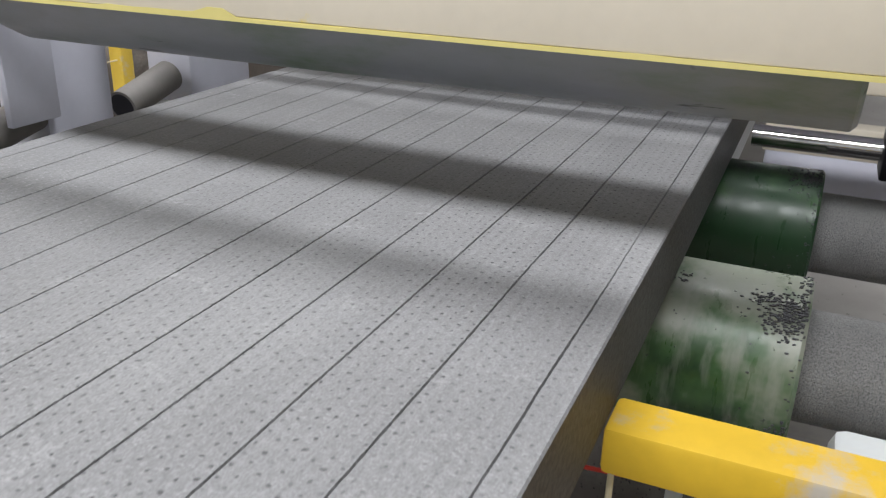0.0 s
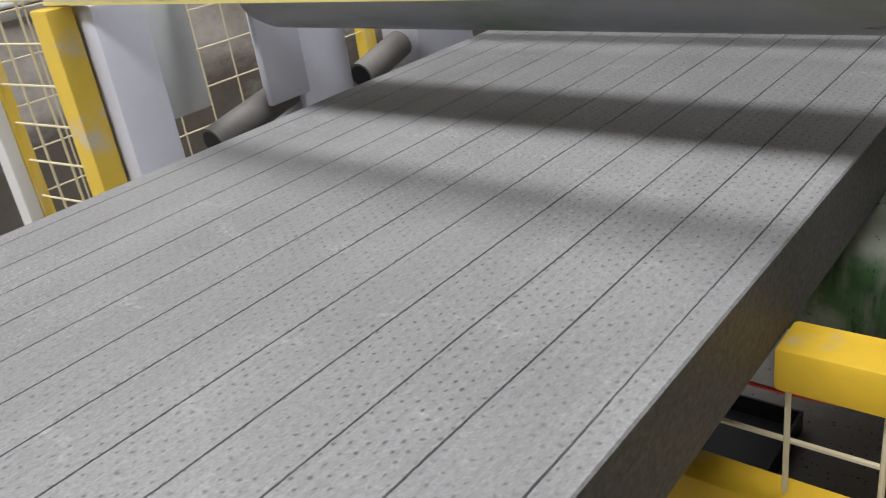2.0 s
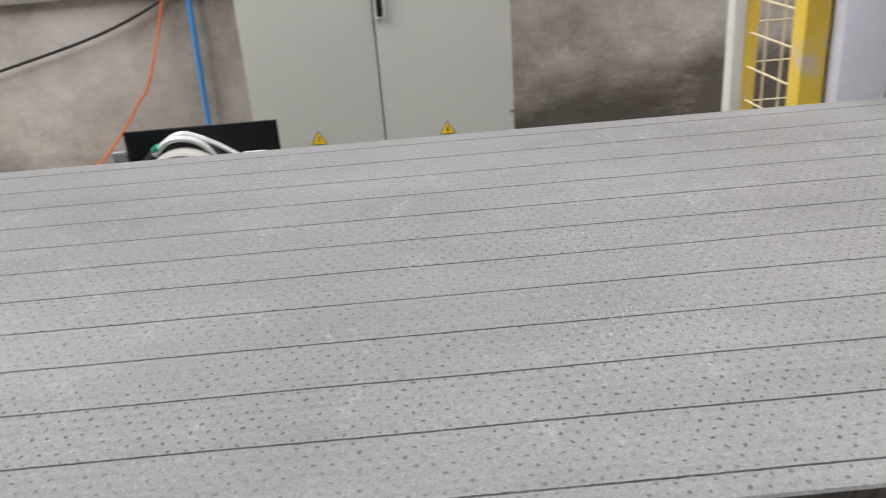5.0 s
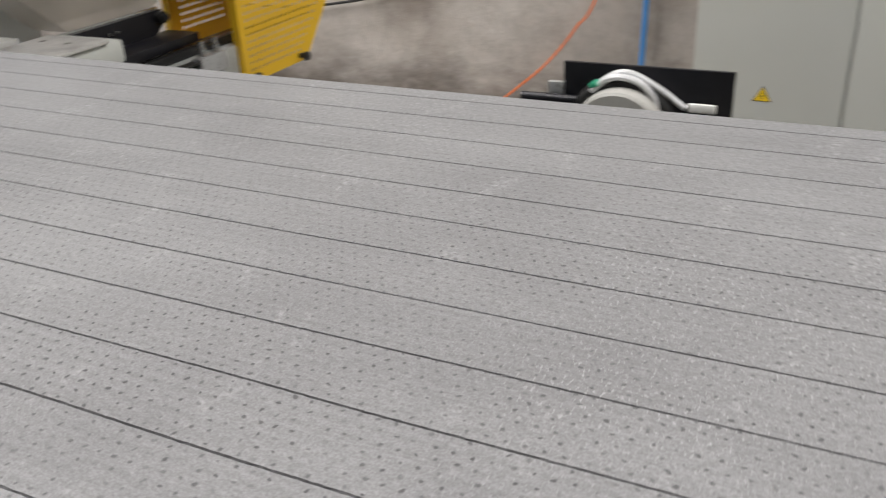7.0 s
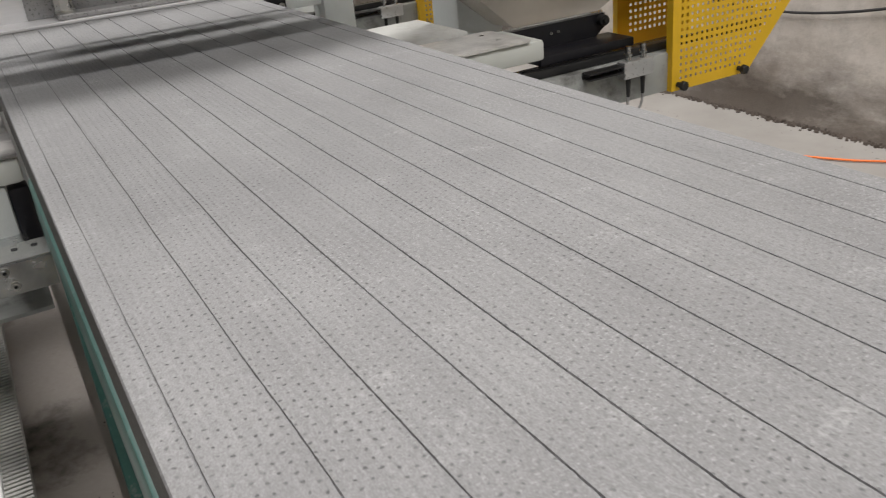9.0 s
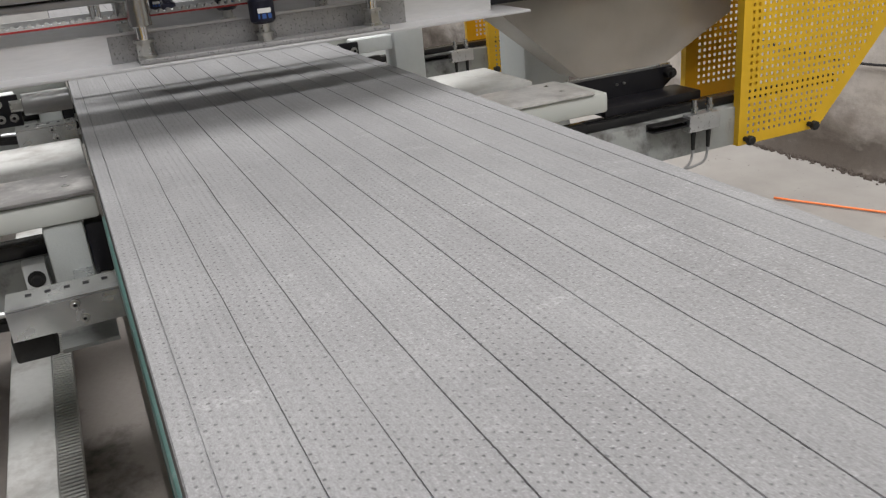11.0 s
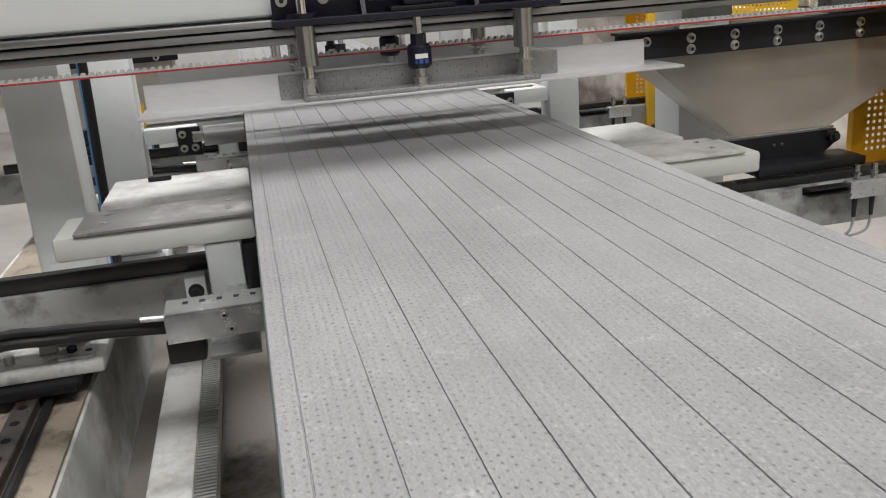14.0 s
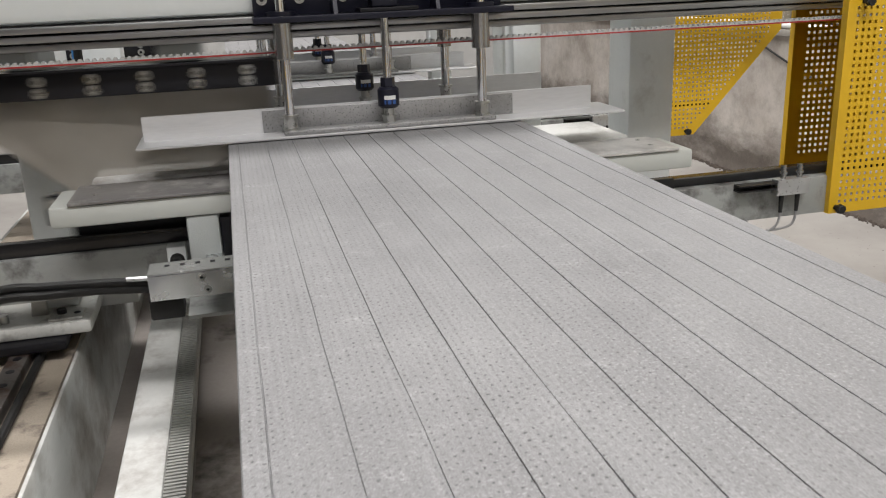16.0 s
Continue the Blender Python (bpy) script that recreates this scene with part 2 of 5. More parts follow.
def foam():
    m, nt, bsdf, co = nodes_of("grey_foam_skin")
    broad = noise_node(nt, co, 7.0, 6, 0.62, (0.6, 1.0, 1.0))
    cells = noise_node(nt, co, 620.0, 2, 0.55)
    mid = noise_node(nt, co, 230.0, 3, 0.6, (0.8, 1.2, 1.0))
    lanes = noise_node(nt, co, 1.0, 3, 0.6, (1.6, 240.0, 1.0))
    col = ramp(nt, broad, [(0.32, (0.186, 0.186, 0.191)), (0.68, (0.234, 0.235, 0.240))])
    col = mix(nt, 1.0, col, ramp(nt, cells, [(0.36, 0.86), (0.64, 1.1)]), "MULTIPLY")
    col = mix(nt, 1.0, col, ramp(nt, mid, [(0.34, 0.88), (0.6, 1.05)]), "MULTIPLY")
    col = mix(nt, 1.0, col, ramp(nt, lanes, [(0.3, 0.92), (0.7, 1.05)]), "MULTIPLY")
    # pale torn cell walls, short dashes lying across the sheet, in patches
    patch = ramp(nt, noise_node(nt, co, 4.5, 5, 0.6), [(0.44, 0.05), (0.66, 0.6)])
    dash = ramp(nt, noise_node(nt, co, 430.0, 2, 0.5, (1.25, 0.5, 1.0)), [(0.58, 0.0), (0.70, 1.0)])
    col = mix(nt, math_node(nt, "MULTIPLY", dash, patch), col, (0.42, 0.42, 0.425))
    smear = math_node(nt, "MULTIPLY", ramp(nt, noise_node(nt, co, 3.0, 6, 0.75, (9.0, 4.0, 1)), [(0.55, 0.0), (0.66, 0.9)]),
                      ramp(nt, noise_node(nt, co, 240, 2), [(0.45, 0.0), (0.65, 0.55)]))
    col = mix(nt, smear, col, (0.40, 0.40, 0.405))
    # staggered rows of needle holes, clearer towards one edge of the sheet
    sep = nt.nodes.new("ShaderNodeSeparateXYZ")
    nt.links.new(co, sep.inputs[0])
    drift = nt.nodes.new("ShaderNodeTexNoise")
    drift.inputs["Scale"].default_value = 120.0
    nt.links.new(co, drift.inputs["Vector"])
    shift = nt.nodes.new("ShaderNodeSeparateColor")
    nt.links.new(drift.outputs["Color"], shift.inputs[0])
    v = math_node(nt, "ADD", math_node(nt, "DIVIDE", sep.outputs["Y"], HOLE_Y), math_node(nt, "MULTIPLY", math_node(nt, "SUBTRACT", shift.outputs[0], 0.5), 0.75))
    row = math_node(nt, "FLOOR", v)
    u = math_node(nt, "ADD", math_node(nt, "DIVIDE", sep.outputs["X"], HOLE_X), math_node(nt, "MULTIPLY", row, 0.5))
    u = math_node(nt, "ADD", u, math_node(nt, "MULTIPLY", math_node(nt, "SUBTRACT", shift.outputs[1], 0.5), 0.5))
    du = math_node(nt, "MULTIPLY", math_node(nt, "SUBTRACT", math_node(nt, "FRACT", u), 0.5), HOLE_X * 1000)
    dv = math_node(nt, "MULTIPLY", math_node(nt, "SUBTRACT", math_node(nt, "FRACT", v), 0.5), HOLE_Y * 1000)
    dist = math_node(nt, "SQRT", math_node(nt, "ADD", math_node(nt, "MULTIPLY", du, du), math_node(nt, "MULTIPLY", dv, dv)))
    dist = math_node(nt, "ADD", dist, math_node(nt, "MULTIPLY", math_node(nt, "SUBTRACT", mid, 0.5), 1.6))
    cell = nt.nodes.new("ShaderNodeCombineXYZ")
    nt.links.new(math_node(nt, "FLOOR", u), cell.inputs[0])
    nt.links.new(row, cell.inputs[1])
    pick = nt.nodes.new("ShaderNodeTexWhiteNoise")
    nt.links.new(cell.outputs[0], pick.inputs["Vector"])
    edge = ramp(nt, math_node(nt, "ADD", sep.outputs["Y"], math_node(nt, "MULTIPLY", broad, 0.4)), [(0.42, 1.0), (0.74, 0.2)])
    press = ramp(nt, noise_node(nt, co, 5.0, 4, 0.6, (0.5, 1.4, 1.0)), [(0.34, 0.4), (0.56, 1.0)])
    hole = math_node(nt, "MULTIPLY", math_node(nt, "MULTIPLY", ramp(nt, math_node(nt, "MULTIPLY", dist, 0.5), [(0.28, 0.95), (0.74, 0.0)]), edge), press)
    hole = math_node(nt, "MULTIPLY", hole, ramp(nt, pick.outputs["Value"], [(0.05, 0.25), (0.6, 1.0)]))
    up = nt.nodes.new("ShaderNodeNewGeometry")
    upz = nt.nodes.new("ShaderNodeSeparateXYZ")
    nt.links.new(up.outputs["True Normal"], upz.inputs[0])
    hole = math_node(nt, "MULTIPLY", hole, math_node(nt, "GREATER_THAN", upz.outputs["Z"], 0.8))
    col = mix(nt, hole, col, (0.066, 0.066, 0.069))
    # raw cut near flank: its shade is put in as a darker colour
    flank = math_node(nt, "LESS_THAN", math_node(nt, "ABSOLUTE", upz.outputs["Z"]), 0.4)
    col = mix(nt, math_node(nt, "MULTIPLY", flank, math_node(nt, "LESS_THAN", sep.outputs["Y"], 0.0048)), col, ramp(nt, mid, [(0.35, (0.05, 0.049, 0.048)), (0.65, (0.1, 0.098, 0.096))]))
    nt.links.new(col, bsdf.inputs["Base Color"])
    bsdf.inputs["Roughness"].default_value = 0.55
    bsdf.inputs["Specular IOR Level"].default_value = 0.28
    h = math_node(nt, "SUBTRACT", math_node(nt, "ADD", math_node(nt, "MULTIPLY", mid, 0.5), math_node(nt, "MULTIPLY", dash, 0.25)), hole)
    bump_to(nt, bsdf, h, 0.34, 0.0012)
    return m


def plaster():
    m, nt, bsdf, co = nodes_of("stained_grey_plaster")
    a = noise_node(nt, co, 1.3, 7, 0.62)
    b = noise_node(nt, co, 2.2, 8, 0.7, (0.7, 1, 1.6))
    col = ramp(nt, a, [(0.36, (0.27, 0.235, 0.205)), (0.48, (0.43, 0.392, 0.355)), (0.62, (0.55, 0.515, 0.48))])
    sep = nt.nodes.new("ShaderNodeSeparateXYZ")
    nt.links.new(co, sep.inputs[0])
    damp = math_node(nt, "ADD", sep.outputs["Z"], math_node(nt, "MULTIPLY", b, 0.9))
    # the damp climbs higher behind the haul-off
    damp = math_node(nt, "SUBTRACT", damp, ramp(nt, math_node(nt, "MULTIPLY", sep.outputs["X"], 0.5), [(0.0, 0.0), (0.35, 0.3)]))
    col = mix(nt, ramp(nt, damp, [(0.5, 0.9), (0.78, 0.0)]), col, (0.085, 0.068, 0.055))
    col = mix(nt, ramp(nt, b, [(0.6, 0.0), (0.78, 0.45)]), col, (0.49, 0.455, 0.42))
    col = mix(nt, 1.0, col, ramp(nt, noise_node(nt, co, 9.0, 9, 0.75), [(0.32, 0.8), (0.56, 1.04)]), "MULTIPLY")
    nt.links.new(col, bsdf.inputs["Base Color"])
    bsdf.inputs["Roughness"].default_value = 0.85
    bump_to(nt, bsdf, noise_node(nt, co, 22, 8, 0.7), 0.6, 0.008)
    return m


def concrete():
    m, nt, bsdf, co = nodes_of("pale_dusty_concrete")
    a = noise_node(nt, co, 1.6, 7, 0.6)
    col = ramp(nt, a, [(0.3, (0.25, 0.235, 0.22)), (0.7, (0.38, 0.365, 0.345))])
    speck = ramp(nt, noise_node(nt, co, 45.0, 2), [(0.7, 0.0), (0.73, 0.9)])
    col = mix(nt, speck, col, (0.05, 0.045, 0.04))
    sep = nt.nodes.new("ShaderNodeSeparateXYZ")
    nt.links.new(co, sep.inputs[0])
    # shade under the haul-off put into the colour, broken up with floor dirt
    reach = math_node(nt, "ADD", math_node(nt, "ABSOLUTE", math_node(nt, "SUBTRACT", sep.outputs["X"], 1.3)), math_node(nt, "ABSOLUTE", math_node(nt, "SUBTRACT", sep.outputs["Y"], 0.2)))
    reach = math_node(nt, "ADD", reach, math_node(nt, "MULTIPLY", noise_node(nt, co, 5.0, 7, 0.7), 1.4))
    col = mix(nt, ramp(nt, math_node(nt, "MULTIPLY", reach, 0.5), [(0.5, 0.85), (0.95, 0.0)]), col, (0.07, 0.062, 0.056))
    nt.links.new(col, bsdf.inputs["Base Color"])
    bsdf.inputs["Roughness"].default_value = 0.6
    bump_to(nt, bsdf, noise_node(nt, co, 120, 4), 0.2)
    return m


def translucent_film():
    m, nt, bsdf, co = nodes_of("dusty_clear_plastic")
    bsdf.inputs["Base Color"].default_value = (0.6, 0.56, 0.5, 1)
    bsdf.inputs["Roughness"].default_value = 0.35
    bsdf.inputs["Transmission Weight"].default_value = 0.35
    bsdf.inputs["Alpha"].default_value = 0.82
    nt.links.new(ramp(nt, noise_node(nt, co, 6, 5), [(0.3, (0.42, 0.39, 0.345)), (0.7, (0.57, 0.54, 0.49))]), bsdf.inputs["Base Color"])
    return m


def braided():
    m, nt, bsdf, co = nodes_of("braided_hose_sleeve")
    rows = []
    for slant in (1.0, -1.0):
        wave = nt.nodes.new("ShaderNodeTexWave")
        wave.inputs["Scale"].default_value = 130.0
        turn = nt.nodes.new("ShaderNodeMapping")
        turn.inputs["Rotation"].default_value = (radians(40 * slant), 0, radians(90))
        nt.links.new(co, turn.inputs["Vector"])
        nt.links.new(turn.outputs["Vector"], wave.inputs["Vector"])
        rows.append(wave.outputs["Fac"])
    weave = math_node(nt, "MULTIPLY", rows[0], rows[1])
    nt.links.new(ramp(nt, weave, [(0.2, (0.008, 0.008, 0.008)), (0.8, (0.024, 0.024, 0.025))]), bsdf.inputs["Base Color"])
    bsdf.inputs["Roughness"].default_value = 0.45
    bump_to(nt, bsdf, weave, 0.8, 0.002)
    return m


BRAID = braided()
ROLLER_GREEN = [roller_green("worn_green_roller", 1.3), roller_green("deep_green_roller", 0.0)]
ROLLER_DARK, FOAM, PLASTER, CONCRETE, FILM = roller_dark(), foam(), plaster(), concrete(), translucent_film()
SIDING = surface("weathered_corrugated_sheet", (0.3, 0.26, 0.19), 0.8, var=0.2, scale=4, fine=60, bump=0.5, dirt=(0.55, 0.52, 0.45), dirt_at=(0.55, 0.62), dirt_scale=34)
CEIL = surface("dim_ceiling_sheet", (0.16, 0.165, 0.17), 0.7, var=0.05)
DIM_WALL = surface("dark_far_wall", (0.11, 0.11, 0.11), 0.85, var=0.15)
WALLPAINT = surface("dim_wall_paint", (0.2, 0.2, 0.2), 0.8, var=0.08)

# ---------------------------------------------------------------- mesh helpers


def box(bm, x0, x1, y0, y1, z0, z1, bevel=0.0):
    m = Matrix.LocRotScale(((x0 + x1) / 2, (y0 + y1) / 2, (z0 + z1) / 2), None, (abs(x1 - x0), abs(y1 - y0), abs(z1 - z0)))
    made = bmesh.ops.create_cube(bm, size=1.0, matrix=m)["verts"]
    if bevel:
        edges = list({e for v in made for e in v.link_edges})
        bmesh.ops.bevel(bm, geom=edges, offset=bevel, segments=2, affect="EDGES", profile=0.5)
    return bm


def cyl(bm, p0, p1, r, seg=24, r2=None, chamfer=0.0):
    p0, p1 = Vector(p0), Vector(p1)
    d = p1 - p0
    m = Matrix.Translation((p0 + p1) / 2) @ d.to_track_quat("Z", "Y").to_matrix().to_4x4()
    made = bmesh.ops.create_cone(bm, cap_ends=True, segments=seg, radius1=r, radius2=r if r2 is None else r2, depth=d.length, matrix=m)["verts"]
    if chamfer:
        edges = [e for e in {e for v in made for e in v.link_edges} if any(len(f.verts) > 4 for f in e.link_faces)]
        bmesh.ops.bevel(bm, geom=edges, offset=chamfer, segments=1, affect="EDGES")
    return bm


def tube(bm, points, r, seg=8):
    """A smooth hose through the points."""
    pts = [Vector(p) for p in points]
    fine = []
    for i in range(len(pts) - 1):
        a, b, c, d = pts[max(i - 1, 0)], pts[i], pts[i + 1], pts[min(i + 2, len(pts) - 1)]
        for k in range(6):
            t = k / 6
            fine.append(0.5 * ((2 * b) + (c - a) * t + (2 * a - 5 * b + 4 * c - d) * t * t + (3 * b - a - 3 * c + d) * t ** 3))
    fine.append(pts[-1])
    rings = []
    for i, p in enumerate(fine):
        d = (fine[min(i + 1, len(fine) - 1)] - fine[max(i - 1, 0)]).normalized()
        s = d.cross(Vector((0.13, 0.21, 0.97))).normalized()
        u = s.cross(d)
        rings.append([bm.verts.new(p + (s * math.cos(a) + u * math.sin(a)) * r) for a in (2 * math.pi * k / seg for k in range(seg))])
    for a, b in zip(rings, rings[1:]):
        for k in range(seg):
            bm.faces.new((a[k], a[(k + 1) % seg], b[(k + 1) % seg], b[k]))
    bm.faces.new(rings[0][::-1])
    bm.faces.new(rings[-1])
    return bm


def prism(bm, outline, axis, a0, a1):
    """A flat outline (u, v) given thickness along an axis: x takes (y, z), y takes (x, z), z takes (x, y)."""
    def at(u, v, w):
        return {"x": (w, u, v), "y": (u, w, v), "z": (u, v, w)}[axis]
    lo = [bm.verts.new(at(u, v, a0)) for u, v in outline]
    hi = [bm.verts.new(at(u, v, a1)) for u, v in outline]
    n = len(outline)
    bm.faces.new(lo)
    bm.faces.new(hi[::-1])
    for i in range(n):
        bm.faces.new((lo[i], hi[i], hi[(i + 1) % n], lo[(i + 1) % n]))
    bmesh.ops.recalc_face_normals(bm, faces=bm.faces)
    return bm


ORIGIN = {}


def thing(name, loc, label, category, group="", kind=""):
    ob = new(name)
    ob.empty_display_size = 0.1
    ob.location = loc
    ORIGIN[ob] = Vector(loc)
    return tagged(ob, label, category, group, kind)


def part(name, bm, material, parent=None, label="", smooth=35):
    """Links a bmesh, drawn in world places, as one mesh under a thing or under a part."""
    me = bpy.data.meshes.new(name)
    if parent is not None:
        bmesh.ops.translate(bm, verts=bm.verts, vec=-ORIGIN[parent])
    for f in bm.faces:
        f.smooth = True
    for e in bm.edges:
        if len(e.link_faces) != 2 or e.calc_face_angle(0) > radians(smooth):
            e.smooth = False
    socketed = any(f.material_index for f in bm.faces)
    bm.to_mesh(me)
    bm.free()
    me.materials.append(material)
    if socketed:
        me.materials.append(BLACK)
    ob = new(name, me)
    if parent is not None:
        ob.parent = parent
        ORIGIN[ob] = ORIGIN[parent]
    return tagged(ob, label)


def solo(name, bm, material, label, category, kind=""):
    """A thing of one mesh."""
    return tagged(part(name, bm, material), label, category, kind=kind)


def B():
    return bmesh.new()


def boxed(*args, bevel=0.0):
    return box(B(), *args, bevel=bevel)


def bar_cyl(p0, p1, r, seg=24, **kw):
    return cyl(B(), p0, p1, r, seg, **kw)


def hexbolt(bm, p, axis, r=0.006, h=0.006, washer=True):
    """A cap screw on a washer, with a sunk hexagon socket in its head."""
    p, d = Vector(p), Vector(axis).normalized()
    m = Matrix.Translation(p) @ d.to_track_quat("Z", "Y").to_matrix().to_4x4()
    prof = [(r * 1.65, 0.0), (r * 1.65, 0.0018), (r * 1.08, 0.002)] if washer else [(r, 0.0)]
    prof += [(r, 0.002), (r, 0.0015 + h), (r * 0.92, 0.002 + h), (r * 0.66, 0.002 + h), (r * 0.64, 0.001 + h)]
    rings = [[bm.verts.new(m @ Vector((q * math.cos(k * math.pi / 6), q * math.sin(k * math.pi / 6), z))) for k in range(12)] for q, z in prof]
    for ra, rb in zip(rings, rings[1:]):
        for k in range(12):
            bm.faces.new((ra[k], ra[(k + 1) % 12], rb[(k + 1) % 12], rb[k]))
    # black face stands for the shade down the shallow socket
    bm.faces.new(rings[-1]).material_index = 1
    bm.faces.new(rings[0][::-1])
    return bm

# ---------------------------------------------------------------- the hall
X0, X1, Y0, Y1, ZC = HALL["x0"], HALL["x1"], HALL["y0"], HALL["y1"], HALL["z1"]
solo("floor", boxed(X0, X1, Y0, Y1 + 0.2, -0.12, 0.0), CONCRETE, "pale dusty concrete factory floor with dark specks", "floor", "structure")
# unseen ceiling, south and east walls are kept dark to cut bounced light
solo("ceiling", boxed(X0, X1, Y0, Y1 + 0.2, ZC, ZC + 0.15), CEIL, "unseen sheet ceiling of the hall, dark to limit bounce", "ceiling", "structure")
solo("wall_south", boxed(X0, X1, Y0 - 0.2, Y0, 0, ZC), DIM_WALL, "unseen hall wall, dark to limit bounce", "wall", "structure")
solo("wall_east", boxed(X1, X1 + 0.2, Y0, Y1, 0, ZC), WALLPAINT, "plain pale painted hall wall", "wall", "structure")
solo("wall_west", boxed(X0 - 0.2, X0, Y0, Y1, 0, ZC), surface("pale_west_wall_paint", (0.55, 0.55, 0.54), 0.8, var=0.08), "plain pale painted hall wall", "wall", "structure")


def low_wall():
    bm = B()
    # uneven plastered face
    nx, nz = 240, 18
    grid = []
    for i in range(nx + 1):
        row = []
        for k in range(nz + 1):
            x, z = X0 + (X1 - X0) * i / nx, 0.885 * k / nz
            row.append(bm.verts.new((x, Y1 + 0.012 * noise.noise((x * 1.7, z * 3.0, 2.0)) - (0.02 if k == 0 else 0), z)))
        grid.append(row)
    for i in range(nx):
        for k in range(nz):
            bm.faces.new((grid[i][k], grid[i + 1][k], grid[i + 1][k + 1], grid[i][k + 1]))
    box(bm, X0, X1, Y1 + 0.02, Y1 + 0.2, 0, 0.885)
    return bm


solo("wall_north", low_wall(), PLASTER, "low plastered wall with dark damp stains along its foot", "wall", "structure")
solo("trim", boxed(X0, X1, Y1 - 0.03, Y1 + 0.2, 0.889, 0.93, bevel=0.006), surface("rough_concrete_ledge", (0.3, 0.28, 0.25), 0.85, var=0.2, fine=50, bump=0.6),
     "rough concrete ledge on the low wall", "ledge", "structure")


def corrugated():
    bm = B()
    pitch, cols, x = 0.17, [], X0
    prof = [(0.0, 0.0), (0.07, 0.0), (0.085, -0.035), (0.155, -0.035)]
    while x < X1:
        for dx, dy in prof:
            cols.append((x + dx, Y1 + 0.07 + dy))
        x += pitch
    lo = [bm.verts.new((a, b, 0.97)) for a, b in cols]
    hi = [bm.verts.new((a, b, ZC)) for a, b in cols]
    for i in range(len(cols) - 1):
        bm.faces.new((lo[i], lo[i + 1], hi[i + 1], hi[i]))
    box(bm, X0, X1, Y1 + 0.12, Y1 + 0.2, 0.935, ZC)
    return bm


solo("wall_siding", corrugated(), SIDING, "weathered beige corrugated sheet wall above the ledge", "wall", "structure")
conduit = thing("conduit_pipe", (0, Y1 - 0.01, 0.95), "white plastic conduit pipe clipped along the wall ledge", "pipe")
part("pipe", bar_cyl((-9.5, Y1 - 0.012, 0.949), (8.5, Y1 - 0.012, 0.949), 0.017, 12), WHITE_PLASTIC, conduit)
for cx in np.arange(-6.2, 4.0, 0.55):
    part("clip", bar_cyl((cx, Y1 - 0.012, 0.949), (cx + 0.02, Y1 - 0.012, 0.949), 0.0195, 12), WHITE_PLASTIC, conduit)

rubble = B()
for i in range(1900):
    rx, ry = random.uniform(-5.5, 1.5), Y1 - 0.014 - abs(random.gauss(0, 0.02))
    s = random.uniform(0.003, 0.011)
    bmesh.ops.create_icosphere(rubble, subdivisions=1, radius=s,
                               matrix=pose(rx, ry, s * 0.35, random.uniform(0, 90), random.uniform(0, 90), 0) @ Matrix.Diagonal((1.4, 1, 0.6, 1)))
solo("rubble", rubble, surface("crumbled_plaster", (0.085, 0.068, 0.056), 0.9, var=0.3), "crumbled plaster along the foot of the wall", "rubble", "stuff")

for sx, sw, sp in STRIPS:
    ob = thing("roof_light", (sx, 0.55, 5.6), "long bright roof light panel set in the ceiling, out of view", "roof light", "roof lights")
    part("frame", boxed(sx - sw / 2 - 0.1, sx + sw / 2 + 0.1, -1.95, 3.05, 5.57, ZC), CEIL, ob)
    part("panel", boxed(sx - sw / 2, sx + sw / 2, -1.85, 2.95, 5.56, 5.569), LED, ob)

# ---------------------------------------------------------------- foam sheet
BOARD_X0, BOARD_X1 = -5.0, 7.0
BY0, BY1, BZ0, BZ1 = 0.004, 0.6, 0.933, 1.0
GROOVES = [0.022] + [0.025 + 0.05 * k for k in range(1, 12)]


def foam_board():
    """One long sheet with twelve shallow sawn grooves; edges of the grooves wander a little."""
    step = 0.0035
    n = int((BOARD_X1 - BOARD_X0) / step)
    prof = [(BY0, BZ0, -1), (BY0, BZ1 - 0.0015, -1), (BY0 + 0.0012, BZ1, -1)]
    for gi, g in enumerate(GROOVES):
        prof += [(g - 0.0008, BZ1, gi), (g - 0.0004, BZ1 - 0.0018, gi), (g + 0.0004, BZ1 - 0.0018, gi), (g + 0.0008, BZ1, gi)]
    prof += [(BY1 - 0.0012, BZ1, -1), (BY1, BZ1 - 0.0015, -1), (BY1, BZ0, -1)]
    verts, faces, w = [], [], len(prof)
    for i in range(n + 1):
        x = BOARD_X0 + step * i
        for j, (y, z, g) in enumerate(prof):
            if g >= 0:
                wob = 0.0007 * noise.noise((x * 9.0, g * 7.3, 0.0)) + 0.0005 * noise.noise((x * 260.0, g * 3.1 + j * 1.7, 5.0))
                deep = 1.0 if z == BZ1 else 0.9 + 0.7 * noise.noise((x * 4.0, g * 11.0, 9.0)) + 0.4 * noise.noise((x * 190.0, g * 5.0, 2.0))
                verts.append((x, y + wob, z if z == BZ1 else BZ1 - (BZ1 - z) * max(0.25, deep)))
            else:
                verts.append((x, y, z))
    for i in range(n):
        for j in range(w - 1):
            a = i * w + j
            faces.append((a, a + 1, a + w + 1, a + w))
        faces.append((i * w + w - 1, i * w, (i + 1) * w, (i + 1) * w + w - 1))
    faces.append(tuple(range(w)))
    faces.append(tuple(range(n * w + w - 1, n * w - 1, -1)))
    me = bpy.data.meshes.new("foam_board")
    me.from_pydata(verts, [], faces)
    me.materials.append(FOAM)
    me.update()
    return tagged(new("foam_board", me), "endless grey grooved foam board with pinholes on the rollers", "foam board")


BOARD = foam_board()

# ---------------------------------------------------------------- haul-off at the upstream end
RY0, RY1 = -0.105, 0.70


